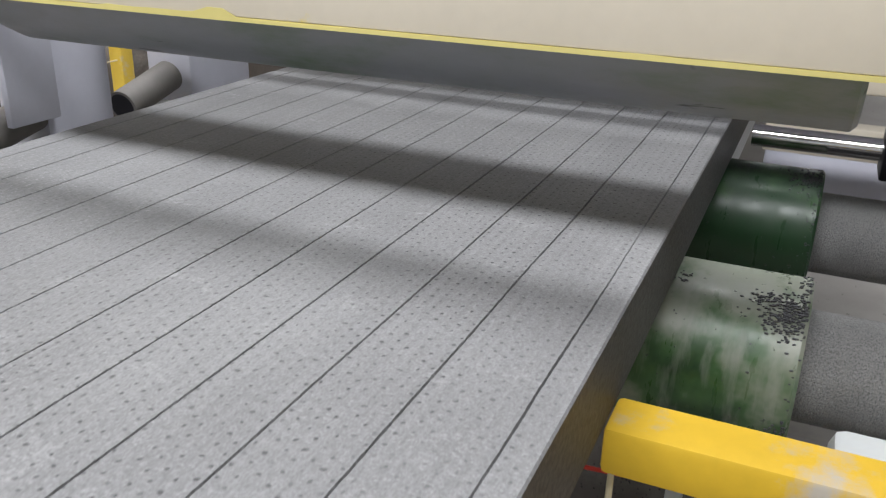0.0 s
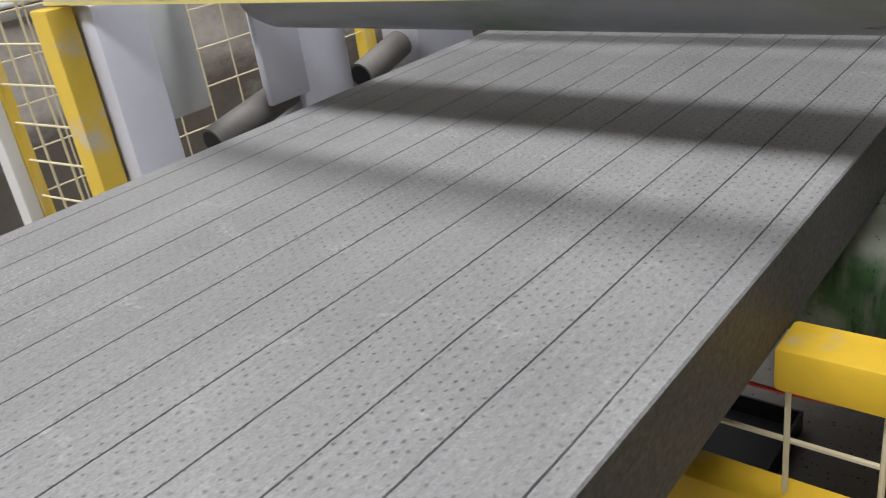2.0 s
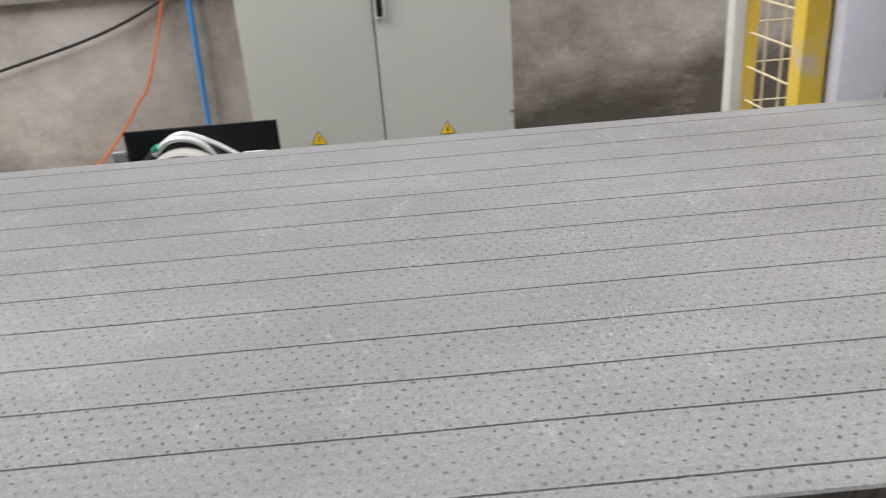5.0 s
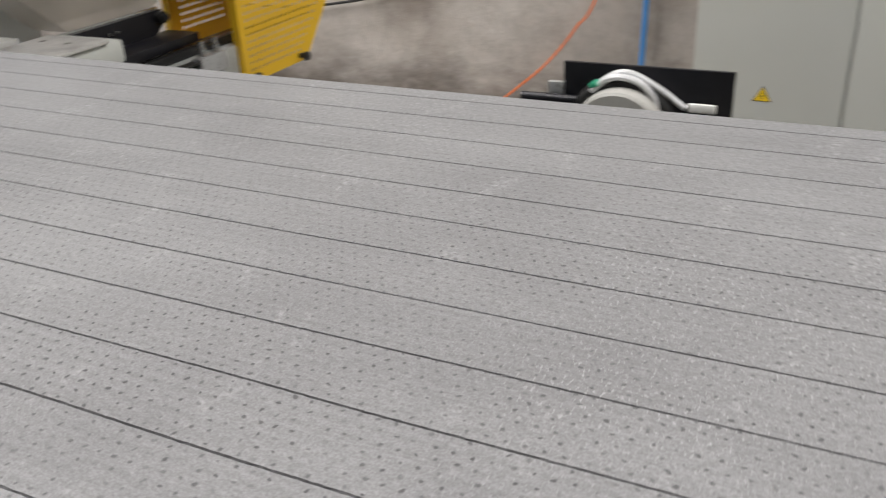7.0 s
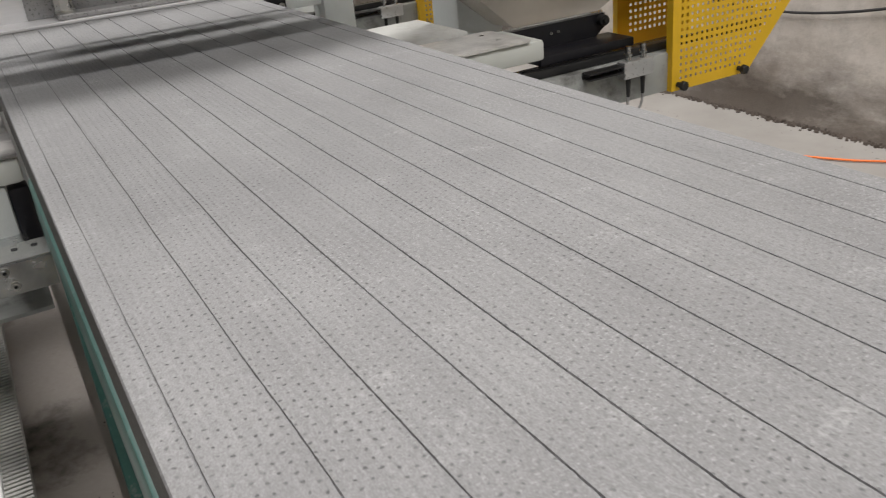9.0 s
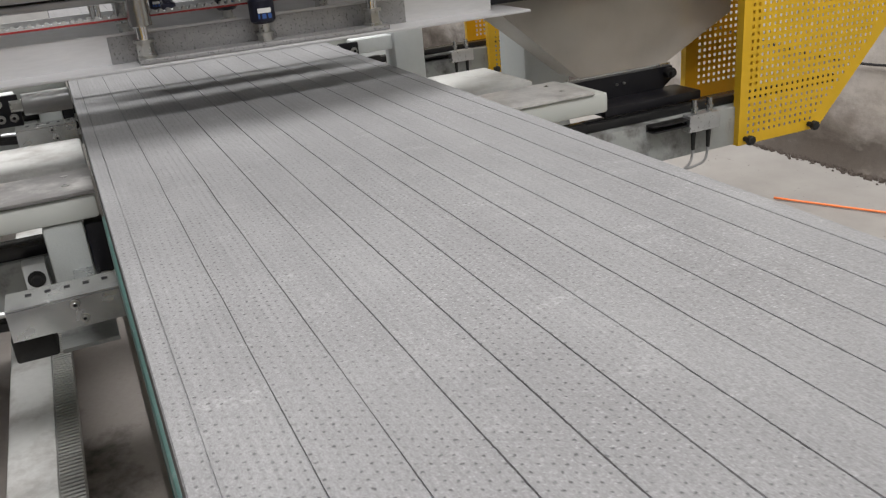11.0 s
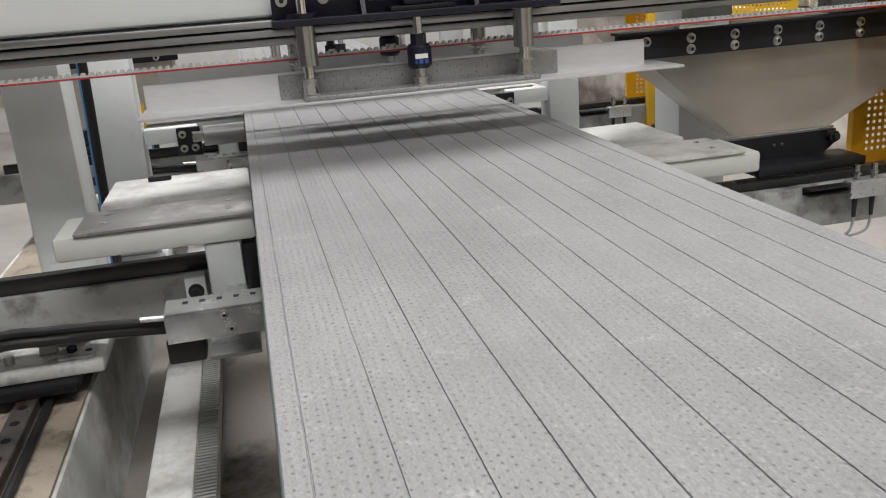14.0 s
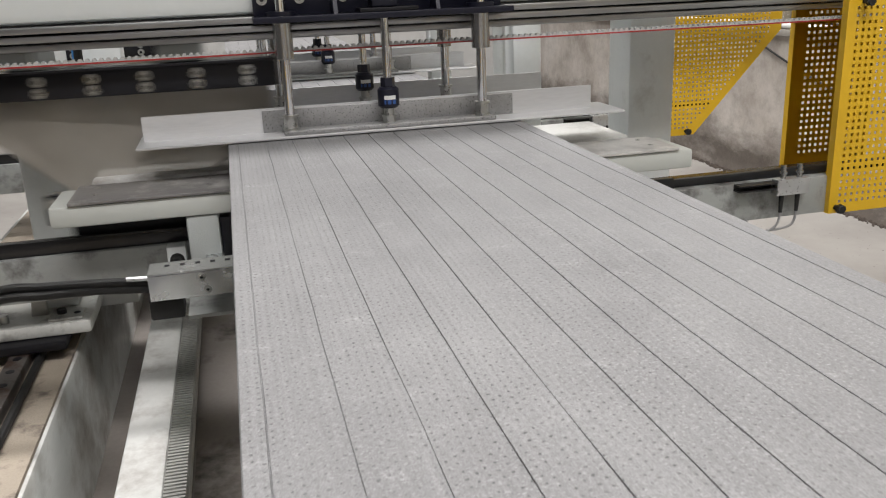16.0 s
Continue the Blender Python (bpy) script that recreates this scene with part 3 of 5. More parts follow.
def lower_roller(x, coat, heaps):
    r, zc = 0.075, BZ0 - 0.0755
    ob = thing("support_roller", (x, 0.3, zc), "worn green support roller with stuck grey granules under the board", "roller", "haul-off rollers")
    part("drum", bar_cyl((x, RY0, zc), (x, RY1, zc), r, 56, chamfer=0.003), coat, ob)
    crumbs = B()
    for y0, deg0, sy, sd, n in heaps:
        for i in range(n):
            y, a = y0 + random.gauss(0, sy), radians(deg0 + random.gauss(0, sd))
            if y < RY0 + 0.002:
                y = RY0 + random.uniform(0.002, 0.02)
            s = random.uniform(0.0005, 0.0013)
            bmesh.ops.create_icosphere(crumbs, subdivisions=1, radius=s, matrix=Matrix.Translation((x + (r + s * 0.4) * math.cos(a), y, zc + (r + s * 0.4) * math.sin(a))) @ Matrix.Diagonal((1.0, 1.5, 0.8, 1)))
    tagged(part("granules", crumbs, CRUMB, ob, "stuck dark grey foam granules"), kind="stuff")
    for ya, yb in ((RY0 - 0.3, RY0), (RY1, RY1 + 0.24)):
        part("sleeve", bar_cyl((x, ya, zc), (x, yb, zc), 0.049, 32), SLEEVE, ob, "gritty grey end sleeve")
    return ob


lower_roller(0.722, ROLLER_GREEN[0], [(-0.088, 124, 0.01, 8, 420), (-0.068, 114, 0.006, 3, 40), (-0.101, 105, 0.003, 25, 70), (-0.102, 205, 0.004, 8, 40), (0.01, 108, 0.012, 4, 40),
                                       (-0.06, 150, 0.04, 25, 7)])
lower_roller(1.075, ROLLER_GREEN[1], [(-0.09, 110, 0.012, 7, 180), (-0.102, 135, 0.003, 25, 50)])


def top_roller():
    x, z, r = 0.683, 1.132, 0.058
    ob = thing("press_roller", (x, 0.3, z), "dull dark green press roller hung behind the beam", "roller", "haul-off rollers")
    drum, rings = B(), []
    for y, q in ((-0.108, r - 0.004), (-0.104, r), (0.69, r), (0.715, r - 0.006), (0.735, r - 0.018), (0.745, r - 0.034)):
        rings.append([drum.verts.new((x + q * math.cos(k * math.pi / 28), y, z + q * math.sin(k * math.pi / 28))) for k in range(56)])
    for ra, rb in zip(rings, rings[1:]):
        for k in range(56):
            drum.faces.new((ra[k], rb[k], rb[(k + 1) % 56], ra[(k + 1) % 56]))
    drum.faces.new(rings[0])
    drum.faces.new(rings[-1][::-1])
    part("drum", drum, ROLLER_DARK, ob)
    for ya, yb in ((-0.30, -0.108), (0.745, 0.9)):
        part("axle", bar_cyl((x, ya, z), (x, yb, z), 0.02, 20), STEEL, ob)
    return ob


TOP_ROLLER = top_roller()


def haul_off_frame():
    ob = thing("haul_off_frame", (0.75, 0.3, 0.0), "pale grey and cream haul-off machine frame with a yellow-edged beam", "machine frame")
    part("beam", boxed(0.492, 0.518, -0.62, 0.905, 1.1459, 1.205, bevel=0.0012), CREAM, ob, "cream beam with yellow paint showing through")
    strip, outline, tall = B(), [(0.905, 1.1428), (-0.62, 1.1428)], 0.0
    for i in range(120):
        y = -0.62 + 1.525 * i / 119
        if i % 9 == 0:
            tall = random.uniform(-0.0008, 0.0012)
        outline.append((y, 1.1458 + tall + 0.0008 * noise.noise((y * 30.0, 0.0, 3.0)) + (0.004 if i in (72, 73, 86, 87, 88) else 0.0)))
    prism(strip, outline, "x", 0.4912, 0.4919)
    box(strip, 0.492, 0.517, -0.62, 0.905, 1.1428, 1.1458)
    part("edge_strip", strip, EDGE_YELLOW, ob, "uneven yellow paint along the lower edge of the beam")
    # unseen bar added to cast the narrow dark band across the sheet
    part("shadow_bar", boxed(0.925, 0.957, -0.62, 1.03, 1.055, 1.115, bevel=0.004), CREAM, ob)
    # two unseen pieces added to keep lamp light off the sheet below
    part("shade_web", boxed(0.503, 0.517, -0.62, 0.905, 1.2052, 1.275, bevel=0.002), CREAM, ob)
    part("shade_block", boxed(1.05, 2.4, -0.62, 0.7, 1.3005, 1.75, bevel=0.006), LAVENDER, ob)
    # posts beyond the board
    part("post", boxed(0.511, 0.588, 0.84, 0.93, 0.0, 1.1405, bevel=0.012), LAVENDER, ob, "pale lavender-grey post")
    part("post", boxed(0.81, 0.93, 0.85, 0.94, 0.0, 1.3, bevel=0.008), LAVENDER, ob, "pale lavender-grey post")
    part("post", boxed(1.10, 1.26, 0.85, 0.94, 0.0, 1.3, bevel=0.008), LAVENDER, ob, "pale lavender-grey post")
    part("cover_plate", boxed(0.595, 0.688, 0.905, 0.912, 0.955, 1.14, bevel=0.001), GREY, ob)
    part("bearing_plate", boxed(0.745, 0.823, 0.838, 0.849, 0.94, 1.21, bevel=0.002), LAVENDER, ob)
    # posts and bearings on the near side
    part("post", boxed(0.68, 0.79, -0.50, -0.41, 0.0, 1.3, bevel=0.008), LAVENDER, ob)
    part("post", boxed(1.03, 1.13, -0.50, -0.41, 0.0, 1.3, bevel=0.008), LAVENDER, ob)
    part("side_rail", boxed(0.5, 1.6, -0.405, -0.36, 0.70, 0.77, bevel=0.004), LAVENDER, ob)
    part("cross_bar", boxed(1.27, 1.31, -0.6, -0.02, 0.90, 0.945, bevel=0.004), CREAM, ob, "cream cross bar")
    part("cross_bar", boxed(1.40, 1.46, -0.6, -0.02, 0.80, 0.87, bevel=0.004), LAVENDER, ob)
    part("bearing_block", boxed(0.555, 0.66, -0.30, -0.135, 0.79, 0.845, bevel=0.012), GREY, ob, "rounded grey bearing block")
    part("guide_block", boxed(1.06, 1.22, -0.36, -0.17, 0.93, 1.0, bevel=0.008), WHITE_PLASTIC, ob, "white guide block")
    part("shaft", bar_cyl((1.16, -0.30, 0.947), (1.16, -0.012, 0.947), 0.014, 28), CHROME, ob, "polished steel shaft")
    part("shaft_collar", boxed(1.13, 1.19, -0.2, -0.165, 0.915, 0.975, bevel=0.004), BLACK, ob)
    # slanting grey tubes beyond the rollers
    for a, b in (((0.652, 0.872, 0.912), (0.808, 0.872, 0.945)), ((0.955, 0.86, 0.924), (1.07, 0.868, 0.95))):
        a, b = Vector(a), Vector(b)
        tb = cyl(B(), a, b, 0.024, 28)
        part("tube", tb, TUBE, ob, "slanting grey tube")
        d = (b - a).normalized()
        # black disc on the solid tube stands for its shaded hollow
        part("tube_mouth", cyl(B(), a - d * 0.0008, a - d * 0.0003, 0.02, 24), BLACK, ob)
    return ob


haul_off_frame()


def mesh_panel(ob, p0, p1, z0, z1, pitch, r=0.0018):
    """Welded wires between two uprights."""
    p0, p1 = Vector(p0), Vector(p1)
    d = p1 - p0
    n = max(1, round(d.length / pitch))
    for i in range(1, n):
        q = p0 + d * i / n
        part("wire", bar_cyl((q.x, q.y, z0), (q.x, q.y, z1), r, 6), WIRE, ob)
    k = round((z1 - z0) / pitch)
    for i in range(k + 1):
        z = z0 + (z1 - z0) * i / k
        part("wire", bar_cyl((p0.x, p0.y, z), (p1.x, p1.y, z), r, 6), WIRE, ob)


def cage_far():
    ob = thing("safety_cage", (0.47, 0.98, 0.0), "yellow safety cage panel of welded cream wire beside the beam", "safety fence", "cage panels")
    part("post", boxed(0.470, 0.506, 0.865, 0.904, 0.0, 1.1408, bevel=0.003), YELLOW_WORN, ob, "worn yellow square post")
    part("post", boxed(0.4662, 0.479, 1.055, 1.085, 0.0, 1.5, bevel=0.002), YELLOW_WORN, ob, "worn yellow square post")
    part("post", boxed(0.446, 0.466, 1.058, 1.09, 0.0, 1.5, bevel=0.002), WHITE_PLASTIC, ob, "white square post")
    mesh_panel(ob, (0.486, 0.905, 0), (0.473, 1.056, 0), 0.55, 1.48, 0.055)
    return ob


def cage_back():
    ob = thing("safety_cage", (1.1, 1.5, 0.0), "cream welded wire cage panel behind the haul-off", "safety fence", "cage panels")
    part("post", boxed(0.652, 0.672, 1.5, 1.53, 0.0, 1.6, bevel=0.003), YELLOW_WORN, ob)
    part("post", boxed(1.62, 1.66, 1.5, 1.54, 0.0, 1.6, bevel=0.003), YELLOW_WORN, ob)
    mesh_panel(ob, (0.665, 1.515, 0), (1.63, 1.515, 0), 0.4, 1.6, 0.085)
    return ob


def cage_near():
    ob = thing("safety_cage", (0.47, -0.3, 0.0), "low yellow steel rail with welded wire mesh below it", "safety fence", "cage panels")
    part("top_rail", boxed(0.437, 0.478, -0.95, 0.0035, 0.902, 0.935, bevel=0.004), YELLOW_RAIL, ob, "scuffed yellow top rail")
    part("post", boxed(0.44, 0.475, -0.95, -0.915, 0.0, 0.9019, bevel=0.003), YELLOW_RAIL, ob)
    part("bottom_rail", boxed(0.44, 0.475, -0.914, 0.14, 0.772, 0.803, bevel=0.004), YELLOW_RAIL, ob)
    part("post", boxed(0.44, 0.475, 0.10, 0.135, 0.0, 0.7719, bevel=0.003), YELLOW_RAIL, ob)
    for k in range(15):
        part("wire", bar_cyl((0.457, -0.001 - 0.0615 * k, 0.8031), (0.457, -0.001 - 0.0615 * k, 0.9019), 0.0022, 6), WIRE, ob)
    part("wire", bar_cyl((0.4605, -0.914, 0.847), (0.4605, 0.08, 0.847), 0.0022, 6), WIRE, ob)
    return ob


cage_far()
cage_back()
cage_near()

pipe_red = B()
tube(pipe_red, [(0.82, 0.5, 0.004), (0.81, 0.47, 0.3), (0.8, 0.38, 0.6), (0.8, 0.25, 0.632), (0.8, 0.12, 0.632), (0.8, 0.04, 0.637), (0.8, -0.05, 0.646), (0.8, -0.15, 0.656), (0.8, -0.28, 0.672), (0.8, -0.361, 0.71)], 0.0028)
solo("red_hose", pipe_red, surface("red_air_hose_plastic", (0.62, 0.05, 0.035), 0.35, var=0.06), "thin red air hose looped under the haul-off", "hose")

# dark tray added as shade, and scattered crumbs, on the floor under the haul-off
shade_pan = thing("shade_tray", (1.42, 0.6, 0.0), "dark tray added for the shaded pocket on the floor", "tray")
part("base", boxed(1.30, 1.53, 0.3, 0.95, 0.001, 0.006), BLACK, shade_pan)
for sx0, sx1, sy0, sy1 in ((1.30, 1.306, 0.3, 0.95), (1.524, 1.53, 0.3, 0.95), (1.3061, 1.5239, 0.3, 0.306), (1.3061, 1.5239, 0.944, 0.95)):
    part("side", boxed(sx0, sx1, sy0, sy1, 0.0062, 0.05), BLACK, shade_pan)
crumbs = B()
for i in range(1100):
    s = random.uniform(0.0008, 0.0026)
    bmesh.ops.create_icosphere(crumbs, subdivisions=1, radius=s,
                               matrix=pose(random.uniform(0.9, 1.75), random.gauss(0.05, 0.22), s * 0.4, random.uniform(0, 90), 0, random.uniform(0, 90)) @ Matrix.Diagonal((1.3, 1, 0.7, 1)))
solo("foam_crumbs", crumbs, surface("dark_foam_crumbs", (0.05, 0.05, 0.052), 0.8, var=0.3), "dark foam crumbs scattered over the floor", "crumbs", "stuff")

# ---------------------------------------------------------------- roller table under the board


def roller_table():
    ob = thing("roller_table", (-0.3, 0.3, 0.0), "teal steel roller table carrying the foam board", "conveyor")
    part("side_rail", boxed(-1.17, -0.28, 0.0, 0.028, 0.845, 0.928, bevel=0.004), TEAL, ob, "teal side rail dusted with foam crumbs")
    part("side_rail", boxed(-1.17, -0.28, 0.572, 0.598, 0.845, 0.928, bevel=0.004), TEAL, ob)
    for lx in (-1.1, -0.4):
        for ly in (0.002, 0.56):
            part("leg", boxed(lx - 0.02, lx + 0.02, ly, ly + 0.036, 0.0, 0.8449, bevel=0.003), TEAL, ob)
    for rx in np.arange(-1.05, -0.3, 0.18):
        part("roller", bar_cyl((rx, 0.029, 0.9075), (rx, 0.571, 0.9075), 0.025, 20), STEEL, ob)
    return ob


roller_table()

# ---------------------------------------------------------------- things beyond the board: cabinet, idler, hoses
CAB_Y = 2.25


def warning_triangle(ob, x, z, y, s):
    h = s * 0.866
    part("warning_sign", prism(B(), [(x - s / 2, z), (x + s / 2, z), (x, z + h)], "y", y - 0.001, y), BLACK, ob, "yellow electrical warning triangle")
    i = 0.86
    c = z + h / 3
    sign = part("sign_face", prism(B(), [(x - s / 2 * i, c - h / 3 * i), (x + s / 2 * i, c - h / 3 * i), (x, c + 2 * h / 3 * i)], "y", y - 0.0018, y - 0.0011), SIGN_YELLOW, ob)
    bolt = [(0.004, 0.62), (-0.09, 0.3), (0.0, 0.33), (-0.05, 0.1), (0.1, 0.38), (0.01, 0.35), (0.07, 0.6)]
    part("flash", prism(B(), [(x + u * s * 0.9, z + v * h * 0.95) for u, v in bolt], "y", y - 0.0026, y - 0.0019), BLACK, ob)
    return sign


def cabinet():
    x0, x1, z1, y = -0.556, 0.238, 1.95, CAB_Y
    mid = -0.162
    ob = thing("control_cabinet", ((x0 + x1) / 2, y + 0.2, 0.0), "light grey two-door electrical control cabinet with warning triangles", "cabinet")
    part("body", boxed(x0, x1, y + 0.022, y + 0.42, 0.1, z1, bevel=0.006), CABINET, ob)
    part("plinth", boxed(x0 + 0.01, x1 - 0.01, y + 0.04, y + 0.41, 0.0, 0.0999), surface("dark_plinth", (0.06, 0.06, 0.06), 0.6), ob)
    for a, b in ((x0, mid - 0.002), (mid + 0.002, x1)):
        part("door", boxed(a, b, y, y + 0.0195, 0.105, z1 - 0.004, bevel=0.004), CABINET, ob)
    hx = mid + 0.02
    handle = part("handle_plate", boxed(hx - 0.015, hx + 0.015, y - 0.01, y - 0.0005, 0.868, 1.028, bevel=0.005), WHITE_PLASTIC, ob, "white handle plate with black lever")
    part("lever", boxed(hx - 0.009, hx + 0.009, y - 0.024, y - 0.0105, 0.876, 0.992, bevel=0.005), BLACK, handle)
    warning_triangle(ob, -0.366, 0.505, y, 0.05)
    warning_triangle(ob, 0.031, 0.505, y, 0.05)
    part("screw", bar_cyl((x1 - 0.006, y - 0.003, 0.56), (x1 - 0.006, y, 0.56), 0.006, 12), ZINC, ob)
    return ob


cabinet()


def idler():
    """A black angle bracket with a dusty plastic wheel and its arched tie."""
    y = 1.06
    ob = thing("edge_roller_unit", (-0.43, y, 0.0), "black angle bracket with a dusty pale wheel and white strap", "roller unit")
    part("back_plate", boxed(-0.558, -0.302, y + 0.05, y + 0.058, 0.78, 0.896, bevel=0.001), BLACK, ob, "black angle plate")
    part("top_lip", boxed(-0.558, -0.302, y + 0.02, y + 0.0495, 0.78, 0.786), BLACK, ob)
    part("wheel", bar_cyl((-0.458, y - 0.01, 0.80), (-0.458, y + 0.035, 0.80), 0.071, 40, chamfer=0.004), surface("dusty_grey_plastic", (0.4, 0.395, 0.37), 0.6, var=0.12), ob, "dusty translucent wheel")
    arch = B()
    rings = [(-0.458 + 0.077 * math.cos(a), y + 0.033, 0.798 + 0.077 * math.sin(a)) for a in np.linspace(0.1, math.pi - 0.1, 12)]
    tube(arch, rings, 0.011, 10)
    part("black_hoop", arch, RUBBER, ob)
    strap = B()
    tube(strap, [(-0.535, y + 0.03, 0.835), (-0.5, y + 0.03, 0.87), (-0.458, y + 0.03, 0.893), (-0.41, y + 0.03, 0.875), (-0.365, y + 0.03, 0.845)], 0.0045, 8)
    tube(strap, [(-0.505, y + 0.024, 0.862), (-0.482, y + 0.022, 0.882), (-0.458, y + 0.021, 0.887), (-0.43, y + 0.022, 0.879), (-0.41, y + 0.024, 0.858), (-0.402, y + 0.026, 0.835)], 0.0052, 8)
    bmesh.ops.translate(strap, verts=strap.verts, vec=(0, 0, -0.001))
    part("strap", strap, BRUSHED, ob, "white curved strap")
    part("green_fitting", bar_cyl((-0.505, y + 0.026, 0.868), (-0.495, y + 0.02, 0.876), 0.006, 10), GREEN_TAPE, ob, "small green hose fitting")
    part("slot_plate", boxed(-0.362, -0.322, y + 0.03, y + 0.036, 0.838, 0.852, bevel=0.003), WHITE_PLASTIC, ob)
    part("stub_shaft", bar_cyl((-0.62, y + 0.03, 0.842), (-0.53, y + 0.03, 0.842), 0.008, 14), BLACK, ob)
    part("corner_plate", boxed(-0.58, -0.556, y + 0.04, y + 0.05, 0.842, 0.866, bevel=0.002), ALU, ob)
    part("stand", boxed(-0.49, -0.37, y + 0.02, y + 0.07, 0.0, 0.7799, bevel=0.004), BLACK, ob)
    return ob


idler()


def hose(name, pts, r, mat, label):
    return solo(name, tube(B(), pts, r, 10), mat, label, "hose")


hose("orange_air_hose", [(-0.705, Y1 - 0.06, 1.7), (-1.050, Y1 - 0.06, 0.673), (-1.162, Y1 - 0.06, 0.473), (-1.276, Y1 - 0.06, 0.331), (-1.401, Y1 - 0.06, 0.220), (-1.62, Y1 - 0.06, 0.05),
                        (-1.80, 3.06, 0.009), (-1.92, 2.95, 0.009), (-2.05, 2.86, 0.009), (-2.5, 2.62, 0.009)], 0.0046, ORANGE, "orange air hose hanging from the wall and lying on the floor")
hose("blue_air_hose", [(-0.86, Y1 - 0.05, 1.7), (-0.88, Y1 - 0.05, 1.1), (-0.887, Y1 - 0.06, 0.7), (-0.895, Y1 - 0.06, 0.36), (-0.90, Y1 - 0.06, 0.01)], 0.010, BLUE,
     "blue air hose hanging down the plastered wall")
hose("black_cable", [(-0.75, Y1 - 0.015, 1.0), (-1.13, Y1 - 0.025, 0.80), (-1.57, Y1 - 0.025, 0.67), (-2.3, Y1 - 0.025, 0.515), (-2.9, Y1 - 0.015, 0.5), (-3.8, Y1 - 0.015, 0.62),
                    (-4.6, Y1 - 0.015, 0.85)], 0.006, RUBBER, "black cable slung along the plastered wall")

# ---------------------------------------------------------------- fixed bed of the flying cut-off saw


def saw_bed():
    ob = thing("saw_bed", (-2.4, -0.3, 0.0), "dusty grey bed beams with guide rail and toothed rack", "machine bed")
    # outer beam with guide rail
    part("beam", boxed(-5.2, -0.55, -0.72, -0.345, 0.0, 0.58, bevel=0.006), BED_PAINT, ob, "grey bed beam")
    part("bed_plate", boxed(-5.2, -0.56, -0.70, -0.352, 0.5802, 0.588), TAN_PLATE, ob, "dusty tan top plate")
    rail = part("guide_rail", boxed(-5.15, -0.6, -0.462, -0.424, 0.5885, 0.612, bevel=0.003), RUSTY_RAIL, ob, "stained steel guide rail")
    for hx in np.arange(-3.0, -0.65, 0.06):
        # flat black disc in place of the dark inside of a bolt hole
        part("bolt_hole", bar_cyl((hx, -0.443, 0.6122), (hx, -0.443, 0.6128), 0.0085, 16), BLACK, rail)
    part("rail_strip", bar_cyl((-5.1, -0.409, 0.597), (-0.62, -0.409, 0.597), 0.008, 10), RUBBER, ob, "black strip beside the rail")
    # inner beam with rack
    part("inner_beam", boxed(-5.2, -0.55, -0.207, -0.137, 0.36, 0.6, bevel=0.008), WHITE_DUST, ob, "white painted beam")
    part("foot", boxed(-3.6, -3.5, -0.21, -0.135, 0.0, 0.3599), GREY, ob)
    part("foot", boxed(-0.75, -0.65, -0.21, -0.135, 0.0, 0.3599), GREY, ob)
    part("web", boxed(-5.2, -0.55, -0.3449, -0.2071, 0.30, 0.306), surface("dull_floor_pan", (0.3, 0.27, 0.25), 0.7, var=0.15), ob, "dull drip tray")
    teeth = B()
    box(teeth, -3.4, -0.6, -0.1365, -0.118, 0.575, 0.596)
    for tx in np.arange(-3.4, -0.6, 0.0094):
        box(teeth, tx, tx + 0.005, -0.1362, -0.1045, 0.5755, 0.6005)
    # pan added at this height to catch more light than the floor
    part("chip_tray", boxed(-5.2, -0.55, -0.1362, -0.006, 0.34, 0.346), surface("pale_specked_tray", (0.37, 0.335, 0.31), 0.7, var=0.12, dirt=(0.05, 0.045, 0.04), dirt_at=(0.52, 0.7), dirt_scale=5), ob, "pale chip tray with dark crumbs")
    part("rack", teeth, surface("dark_rack_steel", (0.46, 0.46, 0.44), 0.35, 0.7, var=0.2), ob, "toothed steel rack")
    # beam on the far side
    part("beam", boxed(-5.2, -0.75, 1.02, 1.2, 0.0, 0.58, bevel=0.006), GREY, ob, "grey bed beam")
    part("guide_rail", boxed(-5.15, -0.8, 1.09, 1.128, 0.5803, 0.612, bevel=0.003), RUSTY_RAIL, ob)
    return ob


saw_bed()
bits = B()
for i in range(140):
    s = random.uniform(0.0008, 0.0022)
    bmesh.ops.create_icosphere(bits, subdivisions=1, radius=s,
                               matrix=pose(random.uniform(-1.25, -0.56), random.uniform(-0.1, -0.01), 0.346 + s * 0.4, random.uniform(0, 90), 0, random.uniform(0, 90)) @ Matrix.Diagonal((1.3, 1, 0.7, 1)))
solo("tray_crumbs", bits, CRUMB, "dark foam crumbs scattered in the chip tray", "crumbs", "stuff")

# ---------------------------------------------------------------- flying gantry
GX = -1.38   # front of the press bar at rest
ROD_Y = (0.128, 0.522)


